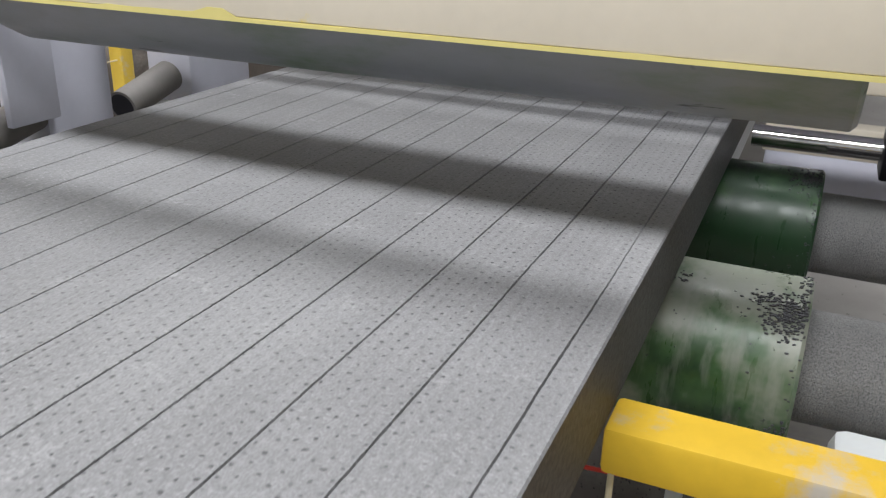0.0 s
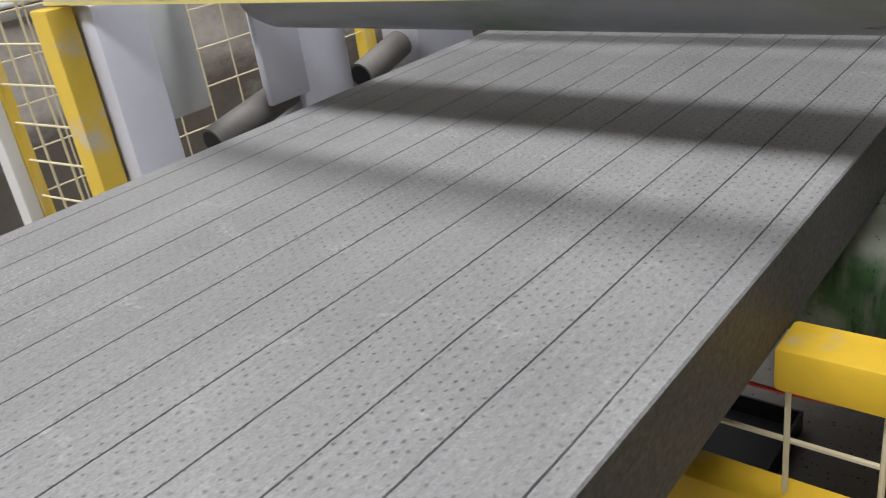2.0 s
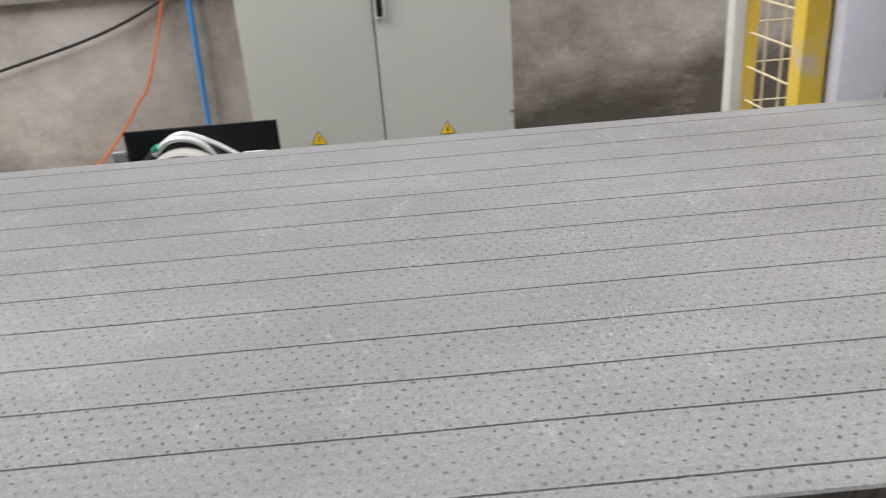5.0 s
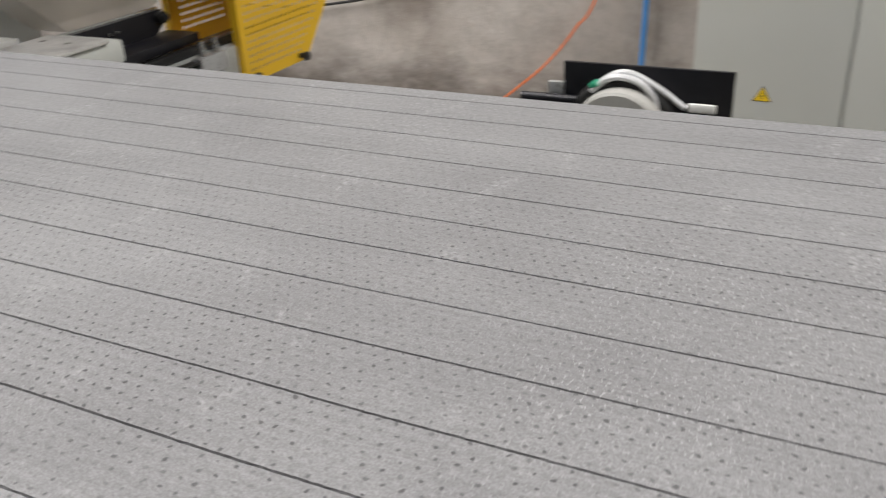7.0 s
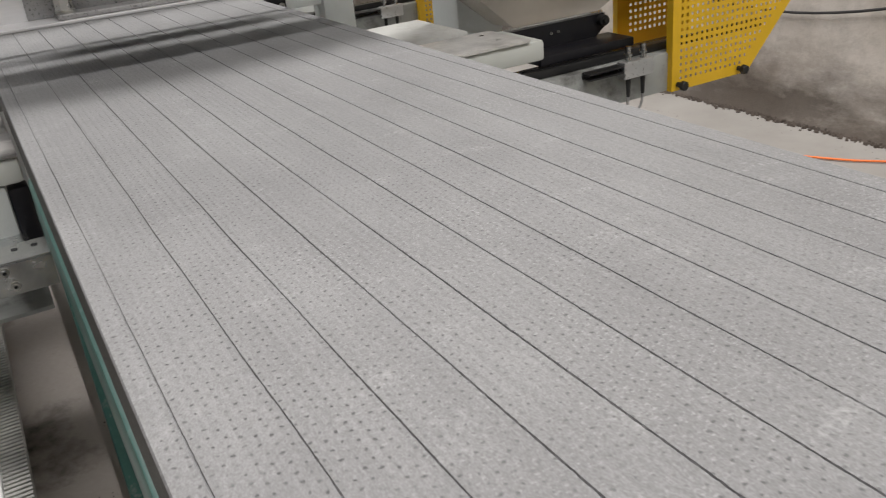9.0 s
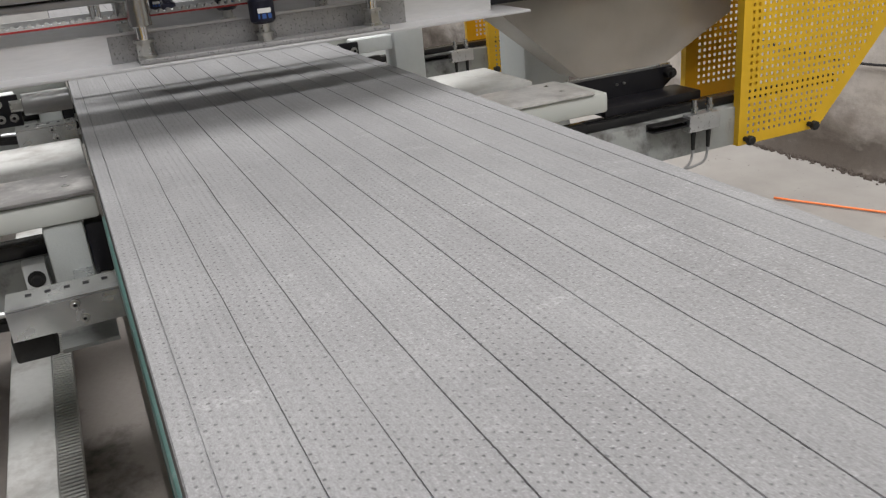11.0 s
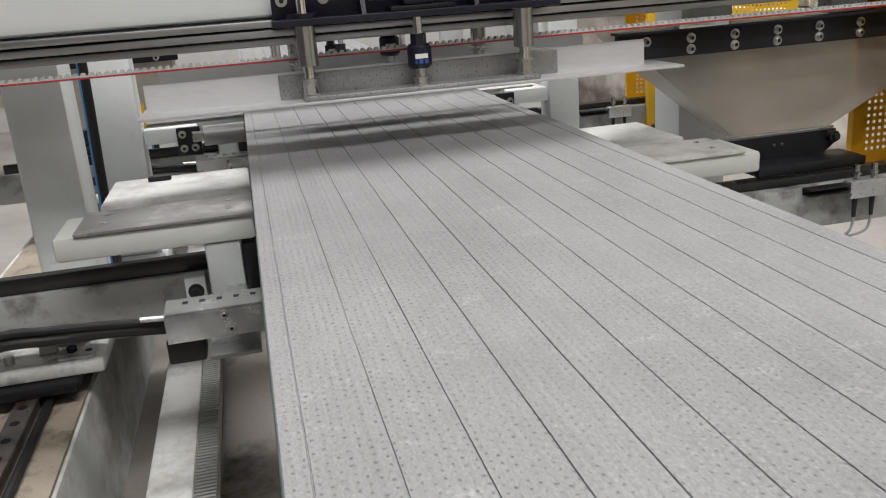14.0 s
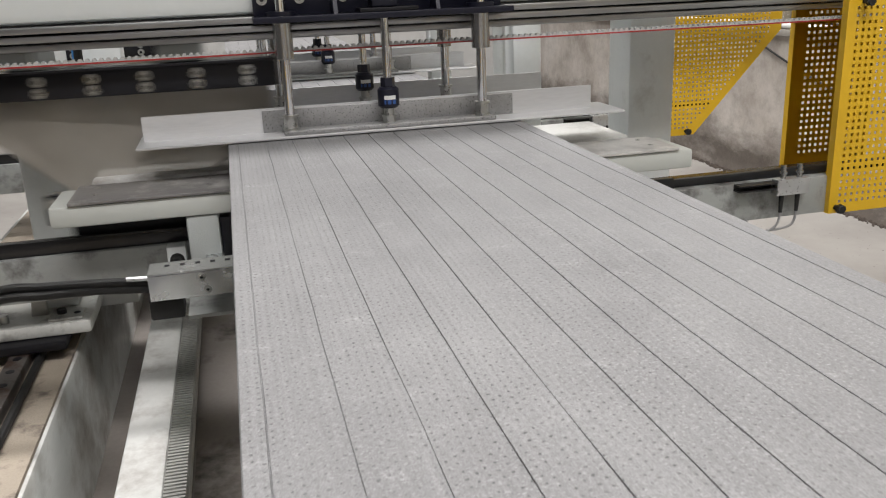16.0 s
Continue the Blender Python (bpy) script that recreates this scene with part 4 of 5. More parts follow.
def perforated(ob, x, y0, y1, z0, z1, slope=None, pitch=0.0158, solid=0.0088, border=0.024, label="", name="guard_panel"):
    """One sheet with square holes and a solid border; slope cuts its lower outer corner."""
    def marks(a, b):
        out, p = [a], a + border
        while p + pitch < b - border:
            out += [p, p + pitch - solid]
            p += pitch
        return out + [b]
    ys, zs = marks(y0, y1), marks(z0, z1)
    bm = B()
    grid = [[bm.verts.new((x, y, z)) for z in zs] for y in ys]
    for i in range(len(ys) - 1):
        for k in range(len(zs) - 1):
            cy, cz = (ys[i] + ys[i + 1]) / 2, (zs[k] + zs[k + 1]) / 2
            hole = i % 2 == 1 and k % 2 == 1
            if hole and slope is not None and (cz - z0) - (cy - slope[0]) * slope[1] < border * 1.7:
                hole = False
            if not hole:
                bm.faces.new((grid[i][k], grid[i + 1][k], grid[i + 1][k + 1], grid[i][k + 1]))
    if slope is not None:
        n = Vector((0, slope[1], -1)).normalized()
        bmesh.ops.bisect_plane(bm, geom=bm.verts[:] + bm.edges[:] + bm.faces[:], plane_co=(x, slope[0], z0), plane_no=n, clear_outer=True)
    bmesh.ops.solidify(bm, geom=bm.faces[:], thickness=0.002)
    rim = bmesh.ops.create_cube(bm, size=1.0, matrix=Matrix.LocRotScale((x - 0.011, y0 + 0.001, (z0 + z1) / 2), None, (0.018, 0.002, z1 - z0)))
    return part(name, bm, YELLOW, ob, label)


def knob(ob, x, y, z):
    bm = B()
    cyl(bm, (x, y, z), (x + 0.012, y, z), 0.006, 12)
    cyl(bm, (x + 0.012, y, z), (x + 0.026, y, z), 0.0115, 7, chamfer=0.002)
    part("knob", bm, RUBBER, ob, "black star knob")


def press_assembly(ob, fx, name, deep=0.142, lip=0.0):
    """An angle bar hung on two guide rods and a cylinder rod; the whole moves up and down."""
    z = 1.088
    # hidden foot behind the flange is stretched or trimmed to shape its shadow
    bar = part(name, box(box(B(), fx - deep, fx - lip, -0.165, 0.83, z, z + 0.005, bevel=0.0015), fx - 0.0749, fx - 0.069, -0.155, 0.78, z + 0.0049, z + 0.053),
               BRUSHED, ob, "mill-finish aluminium press bar")
    if not lip:
        part("backing_plate", boxed(fx - 0.0688, fx - 0.066, 0.075, 0.6, z + 0.0052, z + 0.049, bevel=0.001), GRITTY_ALU, bar, "foam-spattered backing plate")
    if not lip:
        part("clamp_plate", boxed(fx - 0.05, fx - 0.006, 0.113, 0.545, z + 0.0055, z + 0.0135, bevel=0.002), GRITTY_ALU, bar, "dusty clamp plate")
    for ry in ROD_Y:
        rod = B()
        cyl(rod, (fx - 0.03, ry, z + 0.04), (fx - 0.03, ry, z + 0.42), 0.0098, 24)
        part("guide_rod", rod, CHROME, bar, "polished guide rod")
        nut = B()
        cyl(nut, (fx - 0.03, ry, z + 0.0136), (fx - 0.03, ry, z + 0.018), 0.0155, 24)
        cyl(nut, (fx - 0.03, ry, z + 0.018), (fx - 0.03, ry, z + 0.034), 0.0135, 6)
        cyl(nut, (fx - 0.03, ry, z + 0.034), (fx - 0.03, ry, z + 0.038), 0.0125, 24)
        cyl(nut, (fx - 0.03, ry, z + 0.038), (fx - 0.03, ry, z + 0.0425), 0.0165, 24)
        part("rod_nut", nut, ZINC, bar)
    cy = 0.326
    j = B()
    cyl(j, (fx - 0.03, cy, z + 0.0136), (fx - 0.03, cy, z + 0.024), 0.0135, 6)
    cyl(j, (fx - 0.03, cy, z + 0.024), (fx - 0.03, cy, z + 0.028), 0.0155, 20)
    cyl(j, (fx - 0.03, cy, z + 0.028), (fx - 0.03, cy, z + 0.043), 0.010, 20)
    part("joint_stud", j, ZINC, bar)
    c = B()
    cyl(c, (fx - 0.03, cy, z + 0.043), (fx - 0.03, cy, z + 0.085), 0.0215, 28, chamfer=0.005)
    cyl(c, (fx - 0.03, cy, z + 0.084), (fx - 0.03, cy, z + 0.103), 0.0145, 6)
    part("floating_joint", c, NAVY, bar, "blue-black floating joint")
    lab = B()
    for k in range(7):
        a0, a1 = radians(-32 + 9 * k), radians(-32 + 9 * (k + 1))
        for ra, zb, zt in ((0.0219, z + 0.061, z + 0.069),):
            vs = [lab.verts.new((fx - 0.03 + ra * math.cos(a), cy + ra * math.sin(a), h)) for a, h in ((a0, zb), (a1, zb), (a1, zt), (a0, zt))]
            lab.faces.new(vs)
    part("label_band", lab, WHITE_PLASTIC, bar, "white printed label")
    lab = B()
    for k in range(7):
        if k in (1, 4):
            continue
        a0, a1 = radians(-32 + 9 * k), radians(-32 + 9 * (k + 1))
        vs = [lab.verts.new((fx - 0.03 + 0.0219 * math.cos(a), cy + 0.0219 * math.sin(a), h)) for a, h in ((a0, z + 0.052), (a1, z + 0.052), (a1, z + 0.060), (a0, z + 0.060))]
        lab.faces.new(vs)
    part("label_band", lab, LABEL_BLUE, bar, "blue printed bars")
    part("cylinder_rod", bar_cyl((fx - 0.03, cy, z + 0.103), (fx - 0.03, cy, z + 0.4), 0.0085, 20), CHROME, bar, "polished cylinder rod")
    return bar


def press_head(ob, fx):
    """The fixed mount above: plate, shelf, bushings and bolts."""
    zs = 1.221
    part("head_plate", boxed(fx - 0.066, fx - 0.058, 0.078, 0.575, zs + 0.012, 1.46, bevel=0.0015), NAVY, ob, "blue-black press mount plate")
    part("head_shelf", boxed(fx - 0.066, fx + 0.008, 0.075, 0.582, zs, zs + 0.0118, bevel=0.002), NAVY, ob, "blue-black shelf")
    for gy_ in (0.23, 0.43):
        part("gusset", prism(B(), [(fx - 0.0575, zs + 0.012), (fx + 0.0, zs + 0.012), (fx - 0.0575, 1.38)], "y", gy_ - 0.004, gy_ + 0.004), NAVY, ob)
    for ry in ROD_Y:
        b = B()
        cyl(b, (fx - 0.03, ry, 1.152), (fx - 0.03, ry, zs - 0.0002), 0.0185, 28, chamfer=0.001)
        part("bushing", b, STEEL, ob, "steel guide bushing")
        part("bushing_flange", bar_cyl((fx - 0.03, ry, zs + 0.0120), (fx - 0.03, ry, zs + 0.020), 0.028, 32), NAVY, ob)
    part("cylinder_base", boxed(fx - 0.056, fx + 0.004, 0.275, 0.39, zs + 0.012, zs + 0.020, bevel=0.002), BLACK, ob)
    cylb = B()
    box(cylb, fx - 0.055, fx - 0.005, 0.3, 0.352, zs + 0.0201, 1.52, bevel=0.004)
    part("air_cylinder", cylb, NAVY, ob, "blue-black air cylinder")
    fit_ = B()
    cyl(fit_, (fx - 0.02, 0.262, zs + 0.045), (fx - 0.02, 0.30, zs + 0.045), 0.007, 12)
    cyl(fit_, (fx - 0.02, 0.25, zs + 0.045), (fx - 0.02, 0.263, zs + 0.045), 0.010, 6)
    part("air_fitting", fit_, ZINC, ob)
    for by in (0.096, 0.168, 0.252, 0.395, 0.47, 0.555):
        part("bolt", hexbolt(B(), (fx - 0.0578, by, zs + 0.042), (1, 0, 0), 0.0062, 0.005), ZINC, ob)


def saw_carriage(ob):
    """Black bolted bar, dusty hopper and its roller bracket; travels across the sheet."""
    x = -1.505
    y0, y1 = 0.752, 1.47
    bar = part("saw_carriage", boxed(x - 0.02, x, y0, y1, 1.094, 1.146, bevel=0.002), BLACK, ob, "black bolted saw carriage bar with dust hopper")
    part("top_lip", boxed(x - 0.019, x + 0.022, y0 - 0.008, y1, 1.1462, 1.151), BLACK, bar)
    for i, by in enumerate(np.arange(y0 + 0.06, y1 - 0.02, 0.099)):
        for bz in (1.107, 1.129):
            if i == 0 and bz < 1.12:
                continue
            part("bolt", hexbolt(B(), (x + 0.0001, by, bz), (1, 0, 0), 0.0062, 0.006), ZINC, bar)
    # hopper: four sloped dusty sheets
    top = [(x - 0.16, y0 + 0.008), (x - 0.022, y0 + 0.008), (x - 0.022, y1 - 0.02), (x - 0.16, y1 - 0.02)]
    kink = [((p[0], 0.845), 1.068) if p[1] < 1.0 else (p, 1.0) for p in top]
    low = [(x - 0.12, 1.035), (x - 0.03, 1.035), (x - 0.03, 1.268), (x - 0.12, 1.268)]
    hop = B()
    rings = [[hop.verts.new((*p, 1.15)) for p in top], [hop.verts.new((*p, h)) for p, h in kink], [hop.verts.new((*p, 0.905)) for p in low]]
    for a, b in zip(rings, rings[1:]):
        for i in range(4):
            hop.faces.new((a[i], a[(i + 1) % 4], b[(i + 1) % 4], b[i]))
    geo = bmesh.ops.solidify(hop, geom=hop.faces[:], thickness=0.003)
    part("hopper", hop, FILM, bar, "dusty translucent dust hopper")
    seam = B()
    box(seam, x - 0.024, x - 0.0205, 0.995, 1.275, 0.9, 0.908)
    part("hopper_rim", seam, GALV, bar)
    br = B()
    prism(br, [(0.985, 0.902), (1.275, 0.902), (1.275, 0.872), (1.235, 0.842), (1.15, 0.842), (1.14, 0.832), (0.985, 0.842)], "x", x - 0.028, x - 0.012)
    part("roller_bracket", br, BLACK, bar, "black roller bracket")
    for by in (1.0, 1.262):
        b = B()
        cyl(b, (x - 0.012, by, 0.888), (x + 0.004, by, 0.888), 0.0125, 18)
        cyl(b, (x + 0.004, by, 0.888), (x + 0.012, by, 0.888), 0.008, 6)
        part("cam_follower", b, ZINC if by < 1.1 else RUBBER, bar)
    for by in (1.12, 1.14):
        part("screw", hexbolt(B(), (x - 0.012, by, 0.882), (1, 0, 0), 0.003, 0.002, False), ZINC, bar)
    part("sled", boxed(x - 0.03, x + 0.06, 1.04, 1.30, 0.8315, 0.852, bevel=0.003), BLACK, bar, "black sled on the cross rail")
    for ry in (0.96, 1.28):
        part("runner_block", boxed(x - 0.05, x - 0.002, ry - 0.045, ry + 0.045, 1.152, 1.186, bevel=0.004), GREY_CAST, bar, "grey runner block")
    part("belt_clamp", boxed(x + 0.023, x + 0.045, 0.86, 0.97, 1.152, 1.166, bevel=0.002), GALV, bar, "toothed belt clamp")
    return bar


def gantry():
    ob = thing("cut_off_gantry", (-1.75, 0.3, 0.62), "grey flying cut-off saw gantry with press bars and yellow guards", "saw gantry", "flying saw gantries")
    # top beam with rails and belt
    part("top_beam", boxed(-1.645, -1.455, -1.05, 1.95, 1.236, 1.56, bevel=0.02), BEAM_PAINT, ob, "wide grey top beam")
    part("rail_carrier", boxed(-1.61, -1.47, -1.03, 1.93, 1.222, 1.2355), RAIL, ob)
    for xa, za in ((-1.450, 1.2265), (-1.456, 1.210), (-1.468, 1.194)):
        part("cross_rail", boxed(xa - 0.022, xa, -1.02, 1.92, za - 0.0065, za + 0.0065, bevel=0.003), RAIL_STEEL, ob, "worn steel cross rail")
    part("cross_rail", boxed(-1.55, -1.50, -1.02, 1.92, 1.1868, 1.2215, bevel=0.003), RAIL, ob)
    belt = part("belt", boxed(-1.447, -1.433, -1.0, 1.9, 1.1625, 1.1655), RED, ob, "red-backed toothed drive belt")
    body = B()
    box(body, -1.4465, -1.4335, -1.0, 1.9, 1.1656, 1.1676)
    for ty in np.arange(-1.0, 1.88, 0.0125):
        prism(body, [(ty, 1.1674), (ty + 0.0085, 1.1674), (ty + 0.0072, 1.1712), (ty + 0.0058, 1.1722), (ty + 0.0027, 1.1722), (ty + 0.0013, 1.1712)], "x", -1.4463, -1.4337)
    part("toothed_body", body, surface("dusty_belt_rubber", (0.5, 0.5, 0.49), 0.6, var=0.15, dirt=(0.2, 0.2, 0.2), dirt_at=(0.55, 0.7), dirt_scale=60), belt, "pale belt teeth")
    # columns
    for y0, y1 in ((-0.452, -0.335), (1.0, 1.13)):
        part("column", boxed(-1.85, -1.72, y0, y1, 0.66, 1.40, bevel=0.014), GREY, ob, "grey front column")
    for y0, y1 in ((-0.36, -0.246), (0.816, 0.903)):
        part("rear_column", boxed(-2.17, -2.09, y0, y1, 0.66, 1.3, bevel=0.008), GREY, ob, "grey rear column")
    part("rear_tie", boxed(-2.14, -2.1, -0.2455, -0.115, 0.935, 0.973, bevel=0.004), GREY, ob)
    part("rear_tie", boxed(-2.14, -2.1, 0.70, 0.8155, 0.94, 0.978, bevel=0.004), GREY, ob)
    part("top_tie", boxed(-2.16, -2.1, -1.0, 1.9, 1.3, 1.42, bevel=0.006), GREY, ob)
    for y0, y1 in ((-0.352, -0.335), (0.91, 0.999)):
        part("top_arm", boxed(-2.10, -1.701, y0, y1, 1.31, 1.40, bevel=0.004), GREY, ob)
        part("floor_arm", boxed(-2.2, -1.64, y0 - 0.1, y1 + 0.1, 0.613, 0.6598, bevel=0.004), GREY, ob)
    # rear guide roller and its bracket
    part("roller_plate", boxed(-2.098, -2.09, -0.166, -0.108, 0.90, 0.972, bevel=0.003), BLACK, ob, "black roller bracket plate")
    for by, bz in ((-0.152, 0.955), (-0.152, 0.92), (-0.125, 0.92)):
        part("bracket_bolt", hexbolt(B(), (-2.0898, by, bz), (1, 0, 0), 0.006, 0.005), ZINC, ob)
    part("guide_roller", bar_cyl((-2.06, -0.10, 0.951), (-2.06, 0.0025, 0.951), 0.025, 28, chamfer=0.002), RAIL_STEEL, ob, "steel edge guide roller")
    part("roller_nut", bar_cyl((-2.06, -0.126, 0.951), (-2.06, -0.1005, 0.951), 0.013, 6), ZINC, ob)
    part("roller_plate", boxed(-2.098, -2.09, 0.66, 0.716, 0.93, 0.975, bevel=0.003), BLACK, ob, "black roller bracket plate")
    part("guide_roller", bar_cyl((-2.06, 0.6015, 0.951), (-2.06, 0.655, 0.951), 0.025, 28, chamfer=0.002), RAIL_STEEL, ob, "steel edge guide roller")
    for by in (0.672, 0.703):
        part("bracket_bolt", hexbolt(B(), (-2.0898, by, 0.952), (1, 0, 0), 0.006, 0.005), ZINC, ob)
    # tables on both sides of the saw slot
    for y0, y1, side in ((-0.322, 0.0, 0), (0.604, 0.955, 1)):
        t = part("table_front", boxed(-1.455, -1.31, y0, y1, 0.884, 0.925, bevel=0.007), CABINET, ob, "grey saw table")
        yy = (y0 + 0.035, y1) if side == 0 else (y0, y1 - 0.035)
        part("wear_plate", boxed(-1.452, -1.306, yy[0], yy[1], 0.9253, 0.931, bevel=0.001), DUSTY_PLATE if side else WORN_PLATE, t, "steel wear plate dusted with foam powder")
        t = part("table_rear", boxed(-1.715, -1.495, y0 + 0.05 if side == 0 else y0, y1 if side == 0 else y1 - 0.06, 0.884, 0.93, bevel=0.007), WHITE_DUST, ob, "powder-covered saw table")
        for sx_ in (-1.36, -1.42):
            for sy_ in (yy[0] + 0.04, yy[1] - 0.04):
                part("countersunk_screw", bar_cyl((sx_, sy_, 0.931), (sx_, sy_, 0.9318), 0.006, 12), ZINC, t)
    part("table_leg", boxed(-1.372, -1.315, -0.088, -0.028, 0.76, 0.8839, bevel=0.006), GREY_CAST, ob, "rough cast table leg")
    part("table_leg", boxed(-1.372, -1.315, 0.628, 0.688, 0.76, 0.8839, bevel=0.006), GREY_CAST, ob)
    part("side_block", boxed(-1.36, -1.32, -0.027, 0.002, 0.79, 0.875, bevel=0.003), BLACK, ob)
    part("stop_plate", boxed(-1.68, -1.664, -0.2, -0.155, 0.9302, 0.94, bevel=0.002), BLACK, ob)
    # lower cross beam with rail
    part("cross_beam", boxed(-1.53, -1.402, -0.75, 1.40, 0.72, 0.8095, bevel=0.004), GRIMY, ob, "grey lower cross beam")
    part("lower_rail", boxed(-1.47, -1.43, -0.72, 1.70, 0.810, 0.829, bevel=0.003), RAIL, ob, "dark oiled lower rail")
    part("rail_cover", boxed(-1.428, -1.412, -0.72, 0.97, 0.8098, 0.838, bevel=0.002), RAIL, ob)
    for my in (-0.113, 0.0):
        part("mount_pad", boxed(-1.4015, -1.368, my - 0.022, my + 0.014, 0.756, 0.812, bevel=0.002), GREY, ob)
        part("mount_bolt", hexbolt(B(), (-1.368, my - 0.004, 0.786), (1, 0, 0), 0.0085, 0.010), RUBBER, ob)
    # sensor block on the far rail
    sbar = box(B(), -1.4015, -1.374, 1.115, 1.21, 0.8095, 0.812)
    box(sbar, -1.4015, -1.374, 1.115, 1.21, 0.7965, 0.799)
    box(sbar, -1.4013, -1.3985, 1.115, 1.21, 0.7991, 0.8094)
    part("sensor_bar", sbar, RAIL, ob, "dark slotted sensor rail")
    sb = part("sensor_block", boxed(-1.40, -1.374, 1.211, 1.295, 0.780, 0.818, bevel=0.003), ALU, ob, "aluminium sensor block")
    for sy in (1.232, 1.274):
        s = B()
        cyl(s, (-1.387, sy, 0.818), (-1.387, sy, 0.850), 0.0065, 16)
        cyl(s, (-1.387, sy, 0.829), (-1.387, sy, 0.834), 0.0095, 6)
        part("sensor", s, STEEL, sb, "threaded proximity sensor")
        part("plug", bar_cyl((-1.387, sy, 0.7799), (-1.387, sy, 0.737), 0.006, 12, r2=0.004), RUBBER, sb)
    for k, sy in enumerate((1.232, 1.274)):
        part("sensor_cable", tube(B(), [(-1.387, sy, 0.74), (-1.387, sy - 0.01, 0.705), (-1.39, sy - 0.06, 0.685 + 0.01 * k), (-1.395, sy - 0.11, 0.70), (-1.405, sy - 0.12, 0.725)], 0.003, 8),
             surface("grey_cable_%d" % k, (0.3, 0.3, 0.3), 0.5), sb)
    # cable channel and hoses on the near side
    ch = B()
    box(ch, -1.165, -1.102, -0.145, 0.0, 0.843, 0.8455)
    box(ch, -1.1045, -1.1, -0.145, 0.0, 0.800, 0.8425)
    box(ch, -1.167, -1.1652, -0.145, 0.0, 0.800, 0.845)
    chan = part("cable_channel", ch, GALV, ob, "galvanised cable channel")
    for sy in (-0.12, -0.095, -0.07, -0.045, -0.02):
        # thin black strip drawn for the dark of an open slot
        part("slot", boxed(-1.148, -1.14, sy, sy + 0.008, 0.8456, 0.8462), BLACK, chan)
    for by, bz in ((-0.06, 0.834), (-0.052, 0.812)):
        part("screw", hexbolt(B(), (-1.0999, by, bz), (1, 0, 0), 0.004, 0.003), ZINC, chan)
    part("channel_bracket", boxed(-1.36, -1.168, -0.06, -0.02, 0.80, 0.806), GALV, ob)
    part("pinion_box", boxed(-1.17, -1.115, -0.15, -0.095, 0.76, 0.7995, bevel=0.004), RUBBER, ob, "black pinion drive box")
    part("side_plate", boxed(-1.42, -1.171, -0.095, -0.015, 0.735, 0.741), GRIMY, ob)
    for k in range(3):
        dz, dy = 0.012 * (k % 2), 0.008 * k
        part("hose", tube(B(), [(-1.13, -0.13, 0.812 + dz), (-1.13, -0.22, 0.82 + dz), (-1.13 - dy, -0.31, 0.822 + dz), (-1.14 - dy, -0.39, 0.818 + dz), (-1.2, -0.52, 0.76), (-1.48, -0.60, 0.665)],
                          0.0075, 10), BRAID, ob, "black braided hose")
    part("hose_end", bar_cyl((-1.12, -0.18, 0.837), (-1.12, -0.135, 0.834), 0.0042, 12), ALU, ob)
    # runner on the guide rail
    rn = part("runner", boxed(-1.62, -1.405, -0.54, -0.352, 0.6125, 0.6315, bevel=0.006), BLACK, ob, "black runner block on the guide rail")
    part("runner_plate", boxed(-1.635, -1.435, -0.62, -0.306, 0.6318, 0.66, bevel=0.008), RUNNER_PAINT, rn, "grimy white runner plate")
    part("runner_rib", prism(B(), [(-0.428, 0.66), (-0.396, 0.66), (-0.398, 0.72), (-0.404, 0.755), (-0.416, 0.755)], "x", -1.51, -1.495), RUNNER_PAINT, rn)
    part("pad", boxed(-1.5, -1.445, -0.388, -0.322, 0.6602, 0.667, bevel=0.003), RUNNER_PAINT, rn)
    # black disc laid on the pad for the dark of its hole
    part("mount_hole", bar_cyl((-1.47, -0.335, 0.667), (-1.47, -0.335, 0.6676), 0.007, 14), BLACK, rn)
    for by in (-0.475, -0.365):
        part("cap_screw", bar_cyl((-1.475, by, 0.66), (-1.475, by, 0.676), 0.0095, 16), ZINC if by < -0.4 else BLACK, rn)
    part("runner_arm", boxed(-1.60, -1.53, -0.42, -0.34, 0.6602, 0.7199, bevel=0.004), GREY, ob)
    # hoses between the left columns
    part("corrugated_hose", tube(B(), [(-1.86, -0.313, 1.30), (-1.86, -0.314, 1.12), (-1.86, -0.317, 1.0), (-1.86, -0.32, 0.88), (-1.86, -0.322, 0.662)], 0.010, 10), RUBBER, ob, "black corrugated hose")
    part("blue_hose", tube(B(), [(-1.9, -0.325, 1.3), (-1.9, -0.328, 1.1), (-1.9, -0.334, 0.9), (-1.9, -0.336, 0.662)], 0.007, 10), BLUE, ob, "blue air hose")
    # guards beyond the sheet
    perforated(ob, -1.387, 1.362, 1.93, 0.72, 1.235, slope=(1.605, 1.08), label="yellow guard panel with square holes")
    perforated(ob, -1.60, 1.385, 1.625, 0.785, 1.235, border=0.036, label="yellow guard panel with square holes")
    part("guard_plate", prism(B(), [(-0.29, 0.955), (-0.255, 0.955), (-0.255, 1.015), (-0.265, 1.03), (-0.29, 1.03)], "x", -2.303, -2.3), YELLOW, ob, "small yellow guard plate")
    for ky, kz in ((1.379, 0.735), (1.573, 0.735), (1.40, 1.205)):
        knob(ob, -1.385, ky, kz)
    # press heads and saw
    press_head(ob, GX)
    rear = GX - 0.31
    part("rear_head", boxed(rear - 0.06, rear + 0.01, 0.08, 0.58, 1.19, 1.2355, bevel=0.003), NAVY, ob)
    for ry in ROD_Y:
        part("bushing", bar_cyl((rear - 0.03, ry, 1.135), (rear - 0.03, ry, 1.1899), 0.0165, 24), STEEL, ob)
    return ob


G = gantry()
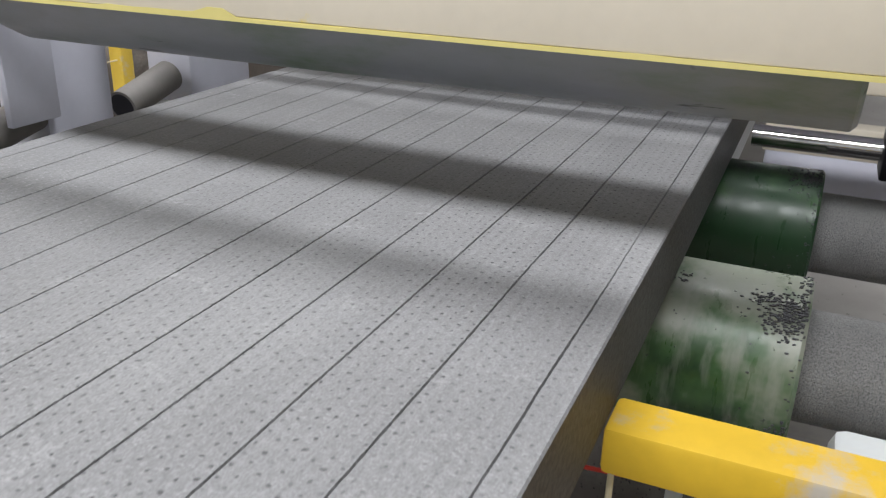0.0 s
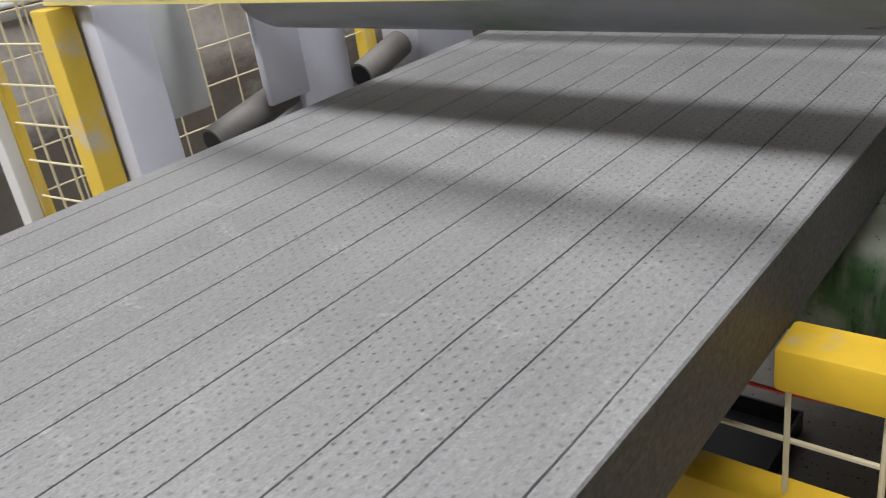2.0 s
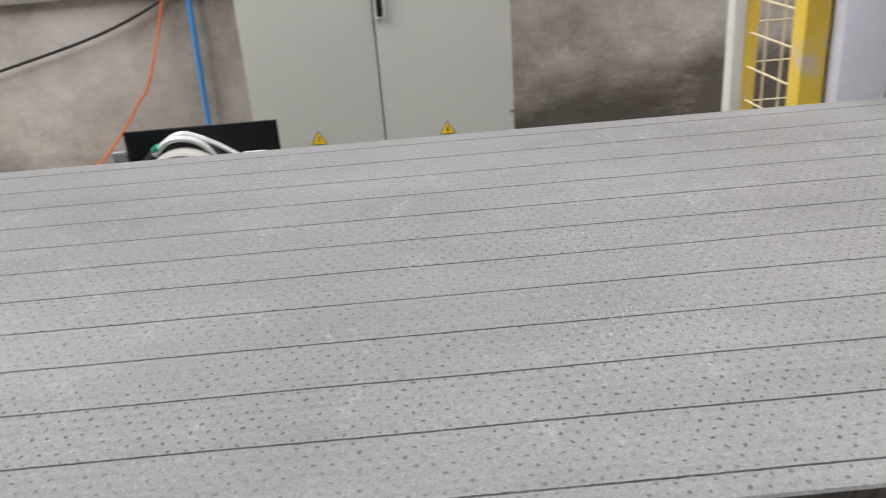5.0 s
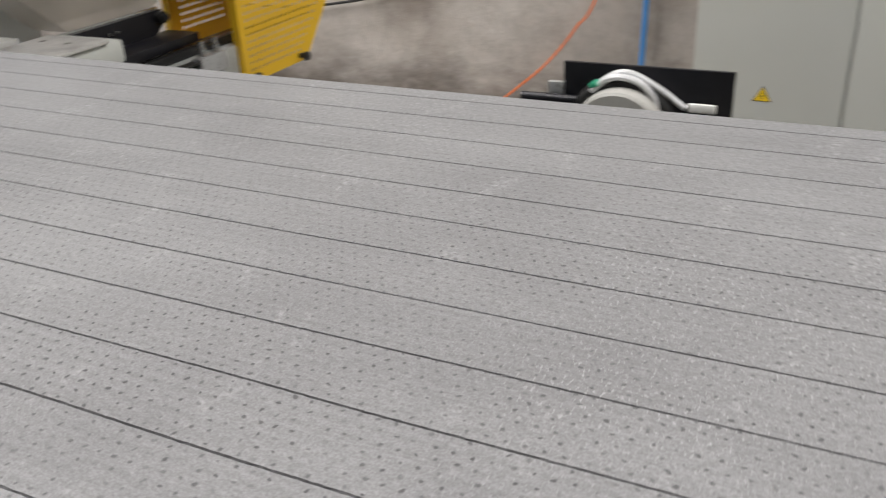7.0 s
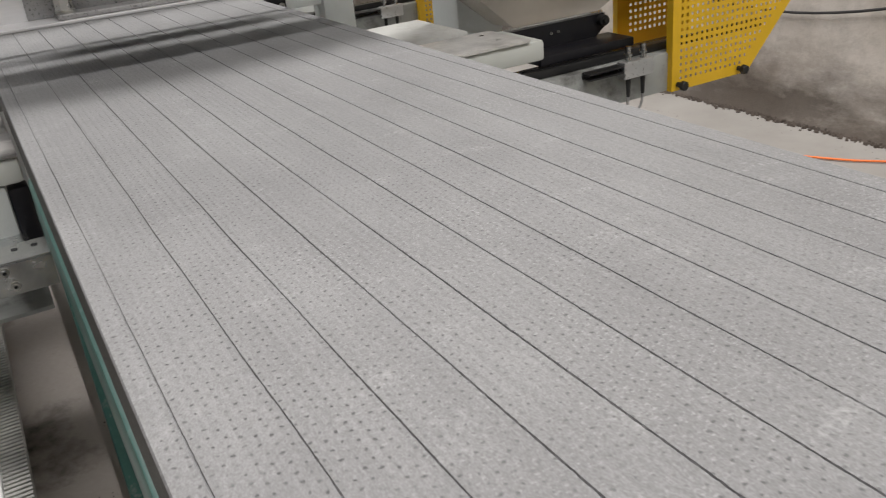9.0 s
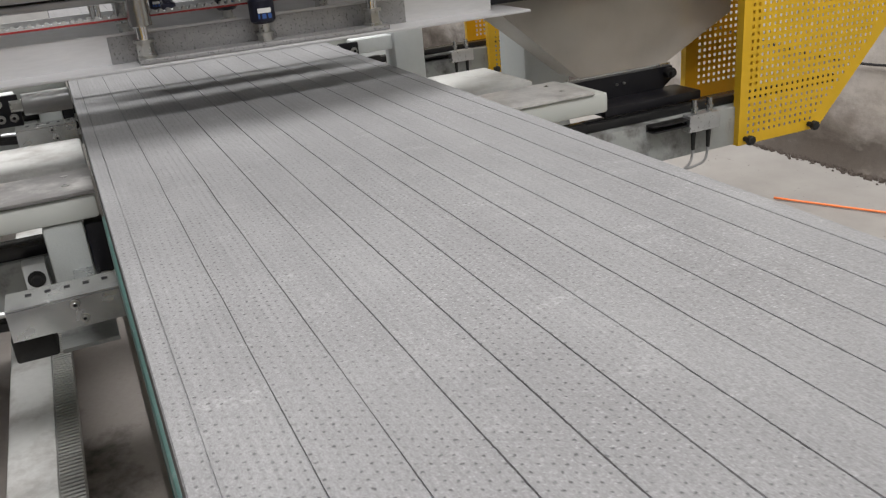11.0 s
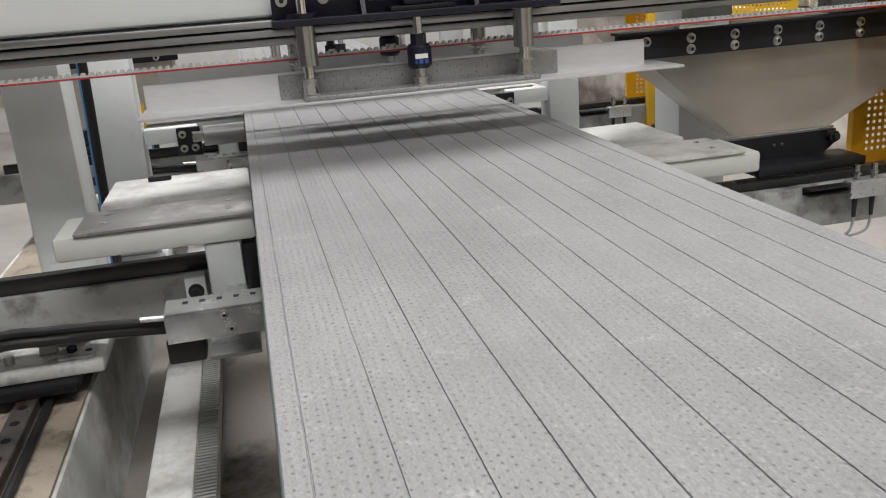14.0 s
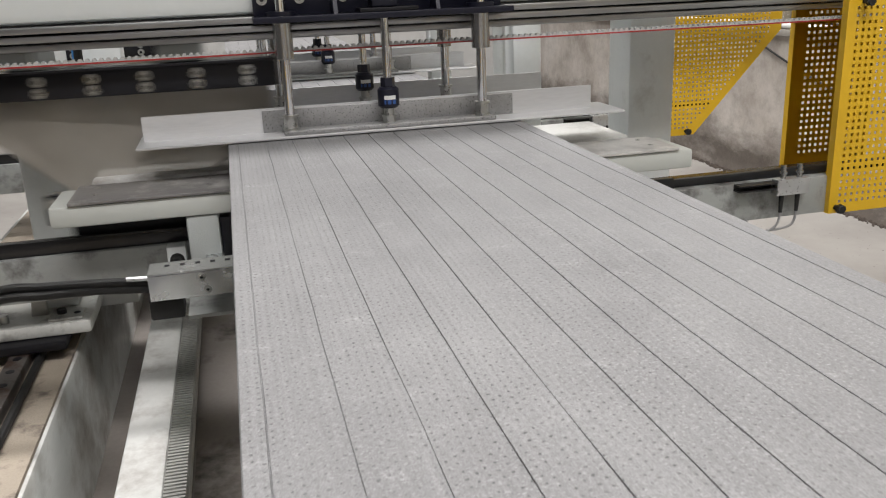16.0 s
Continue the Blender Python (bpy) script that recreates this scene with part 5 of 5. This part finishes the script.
PRESS = [press_assembly(G, GX, "press_bar"), press_assembly(G, GX - 0.31, "press_bar", 0.075, 0.068)]
SAW = saw_carriage(G)

# a second gantry stands further down the line, clamped
G2 = copy_thing(G, Matrix.Translation(ORIGIN[G] + Vector((-1.22, 0, 0))))
for child in G2.children:
    if child.name.startswith("press_bar"):
        child.location.z = -0.086
    if child.name.startswith("saw_carriage"):
        child.location.y = -1.646

# runout table carrying the sheet beyond the saw


def runout_table(x0, x1):
    ob = thing("runout_table", ((x0 + x1) / 2, 0.3, 0.0), "grey runout roller table behind the saw", "conveyor")
    for y in (0.02, 0.56):
        part("side_rail", boxed(x0, x1, y, y + 0.03, 0.83, 0.90, bevel=0.003), GREY, ob)
        for lx in (x0 + 0.1, x1 - 0.1):
            part("leg", boxed(lx - 0.02, lx + 0.02, y, y + 0.03, 0.0, 0.8299), GREY, ob)
    for rx in np.arange(x0 + 0.1, x1, 0.25):
        part("roller", bar_cyl((rx, 0.051, 0.907), (rx, 0.559, 0.907), 0.025, 16), STEEL, ob)
    return ob


runout_table(-5.2, -3.65)
runout_table(1.3, 4.4)

# ---------------------------------------------------------------- movement
SPEED = 0.145        # metres a second along -x
FLY = 14.82          # the gantry starts to run with the sheet


def motions():
    walk(BOARD, [(t, pose(-0.14 * min(t, 9) - SPEED * max(0, t - 9), 0, 0)) for t in np.linspace(0, 16, 17)])
    o = ORIGIN[G]
    rows = [(0.0, 0.0), (14.7, 0.0), (14.82, -0.004), (15.0, -0.028), (15.5, -0.100), (16.0, -0.168)]
    walk(G, [(t, Matrix.Translation(o + Vector((dx, 0, 0)))) for t, dx in rows])
    rows = [(0.0, 0.0), (14.75, 0.0), (14.88, -0.012), (15.0, -0.042), (15.12, -0.076), (15.2, -0.086), (16.0, -0.086)]
    for bar in PRESS:
        walk(bar, [(t, pose(0, 0, dz)) for t, dz in rows])
    rows = [(0.0, 0.0), (15.1, 0.0), (15.2, -0.03), (15.3, -0.14), (15.4, -0.28), (15.5, -0.40), (15.6, -0.60), (15.8, -0.99), (16.0, -1.35)]
    walk(SAW, [(t, pose(0, dy, 0)) for t, dy in rows])


motions()
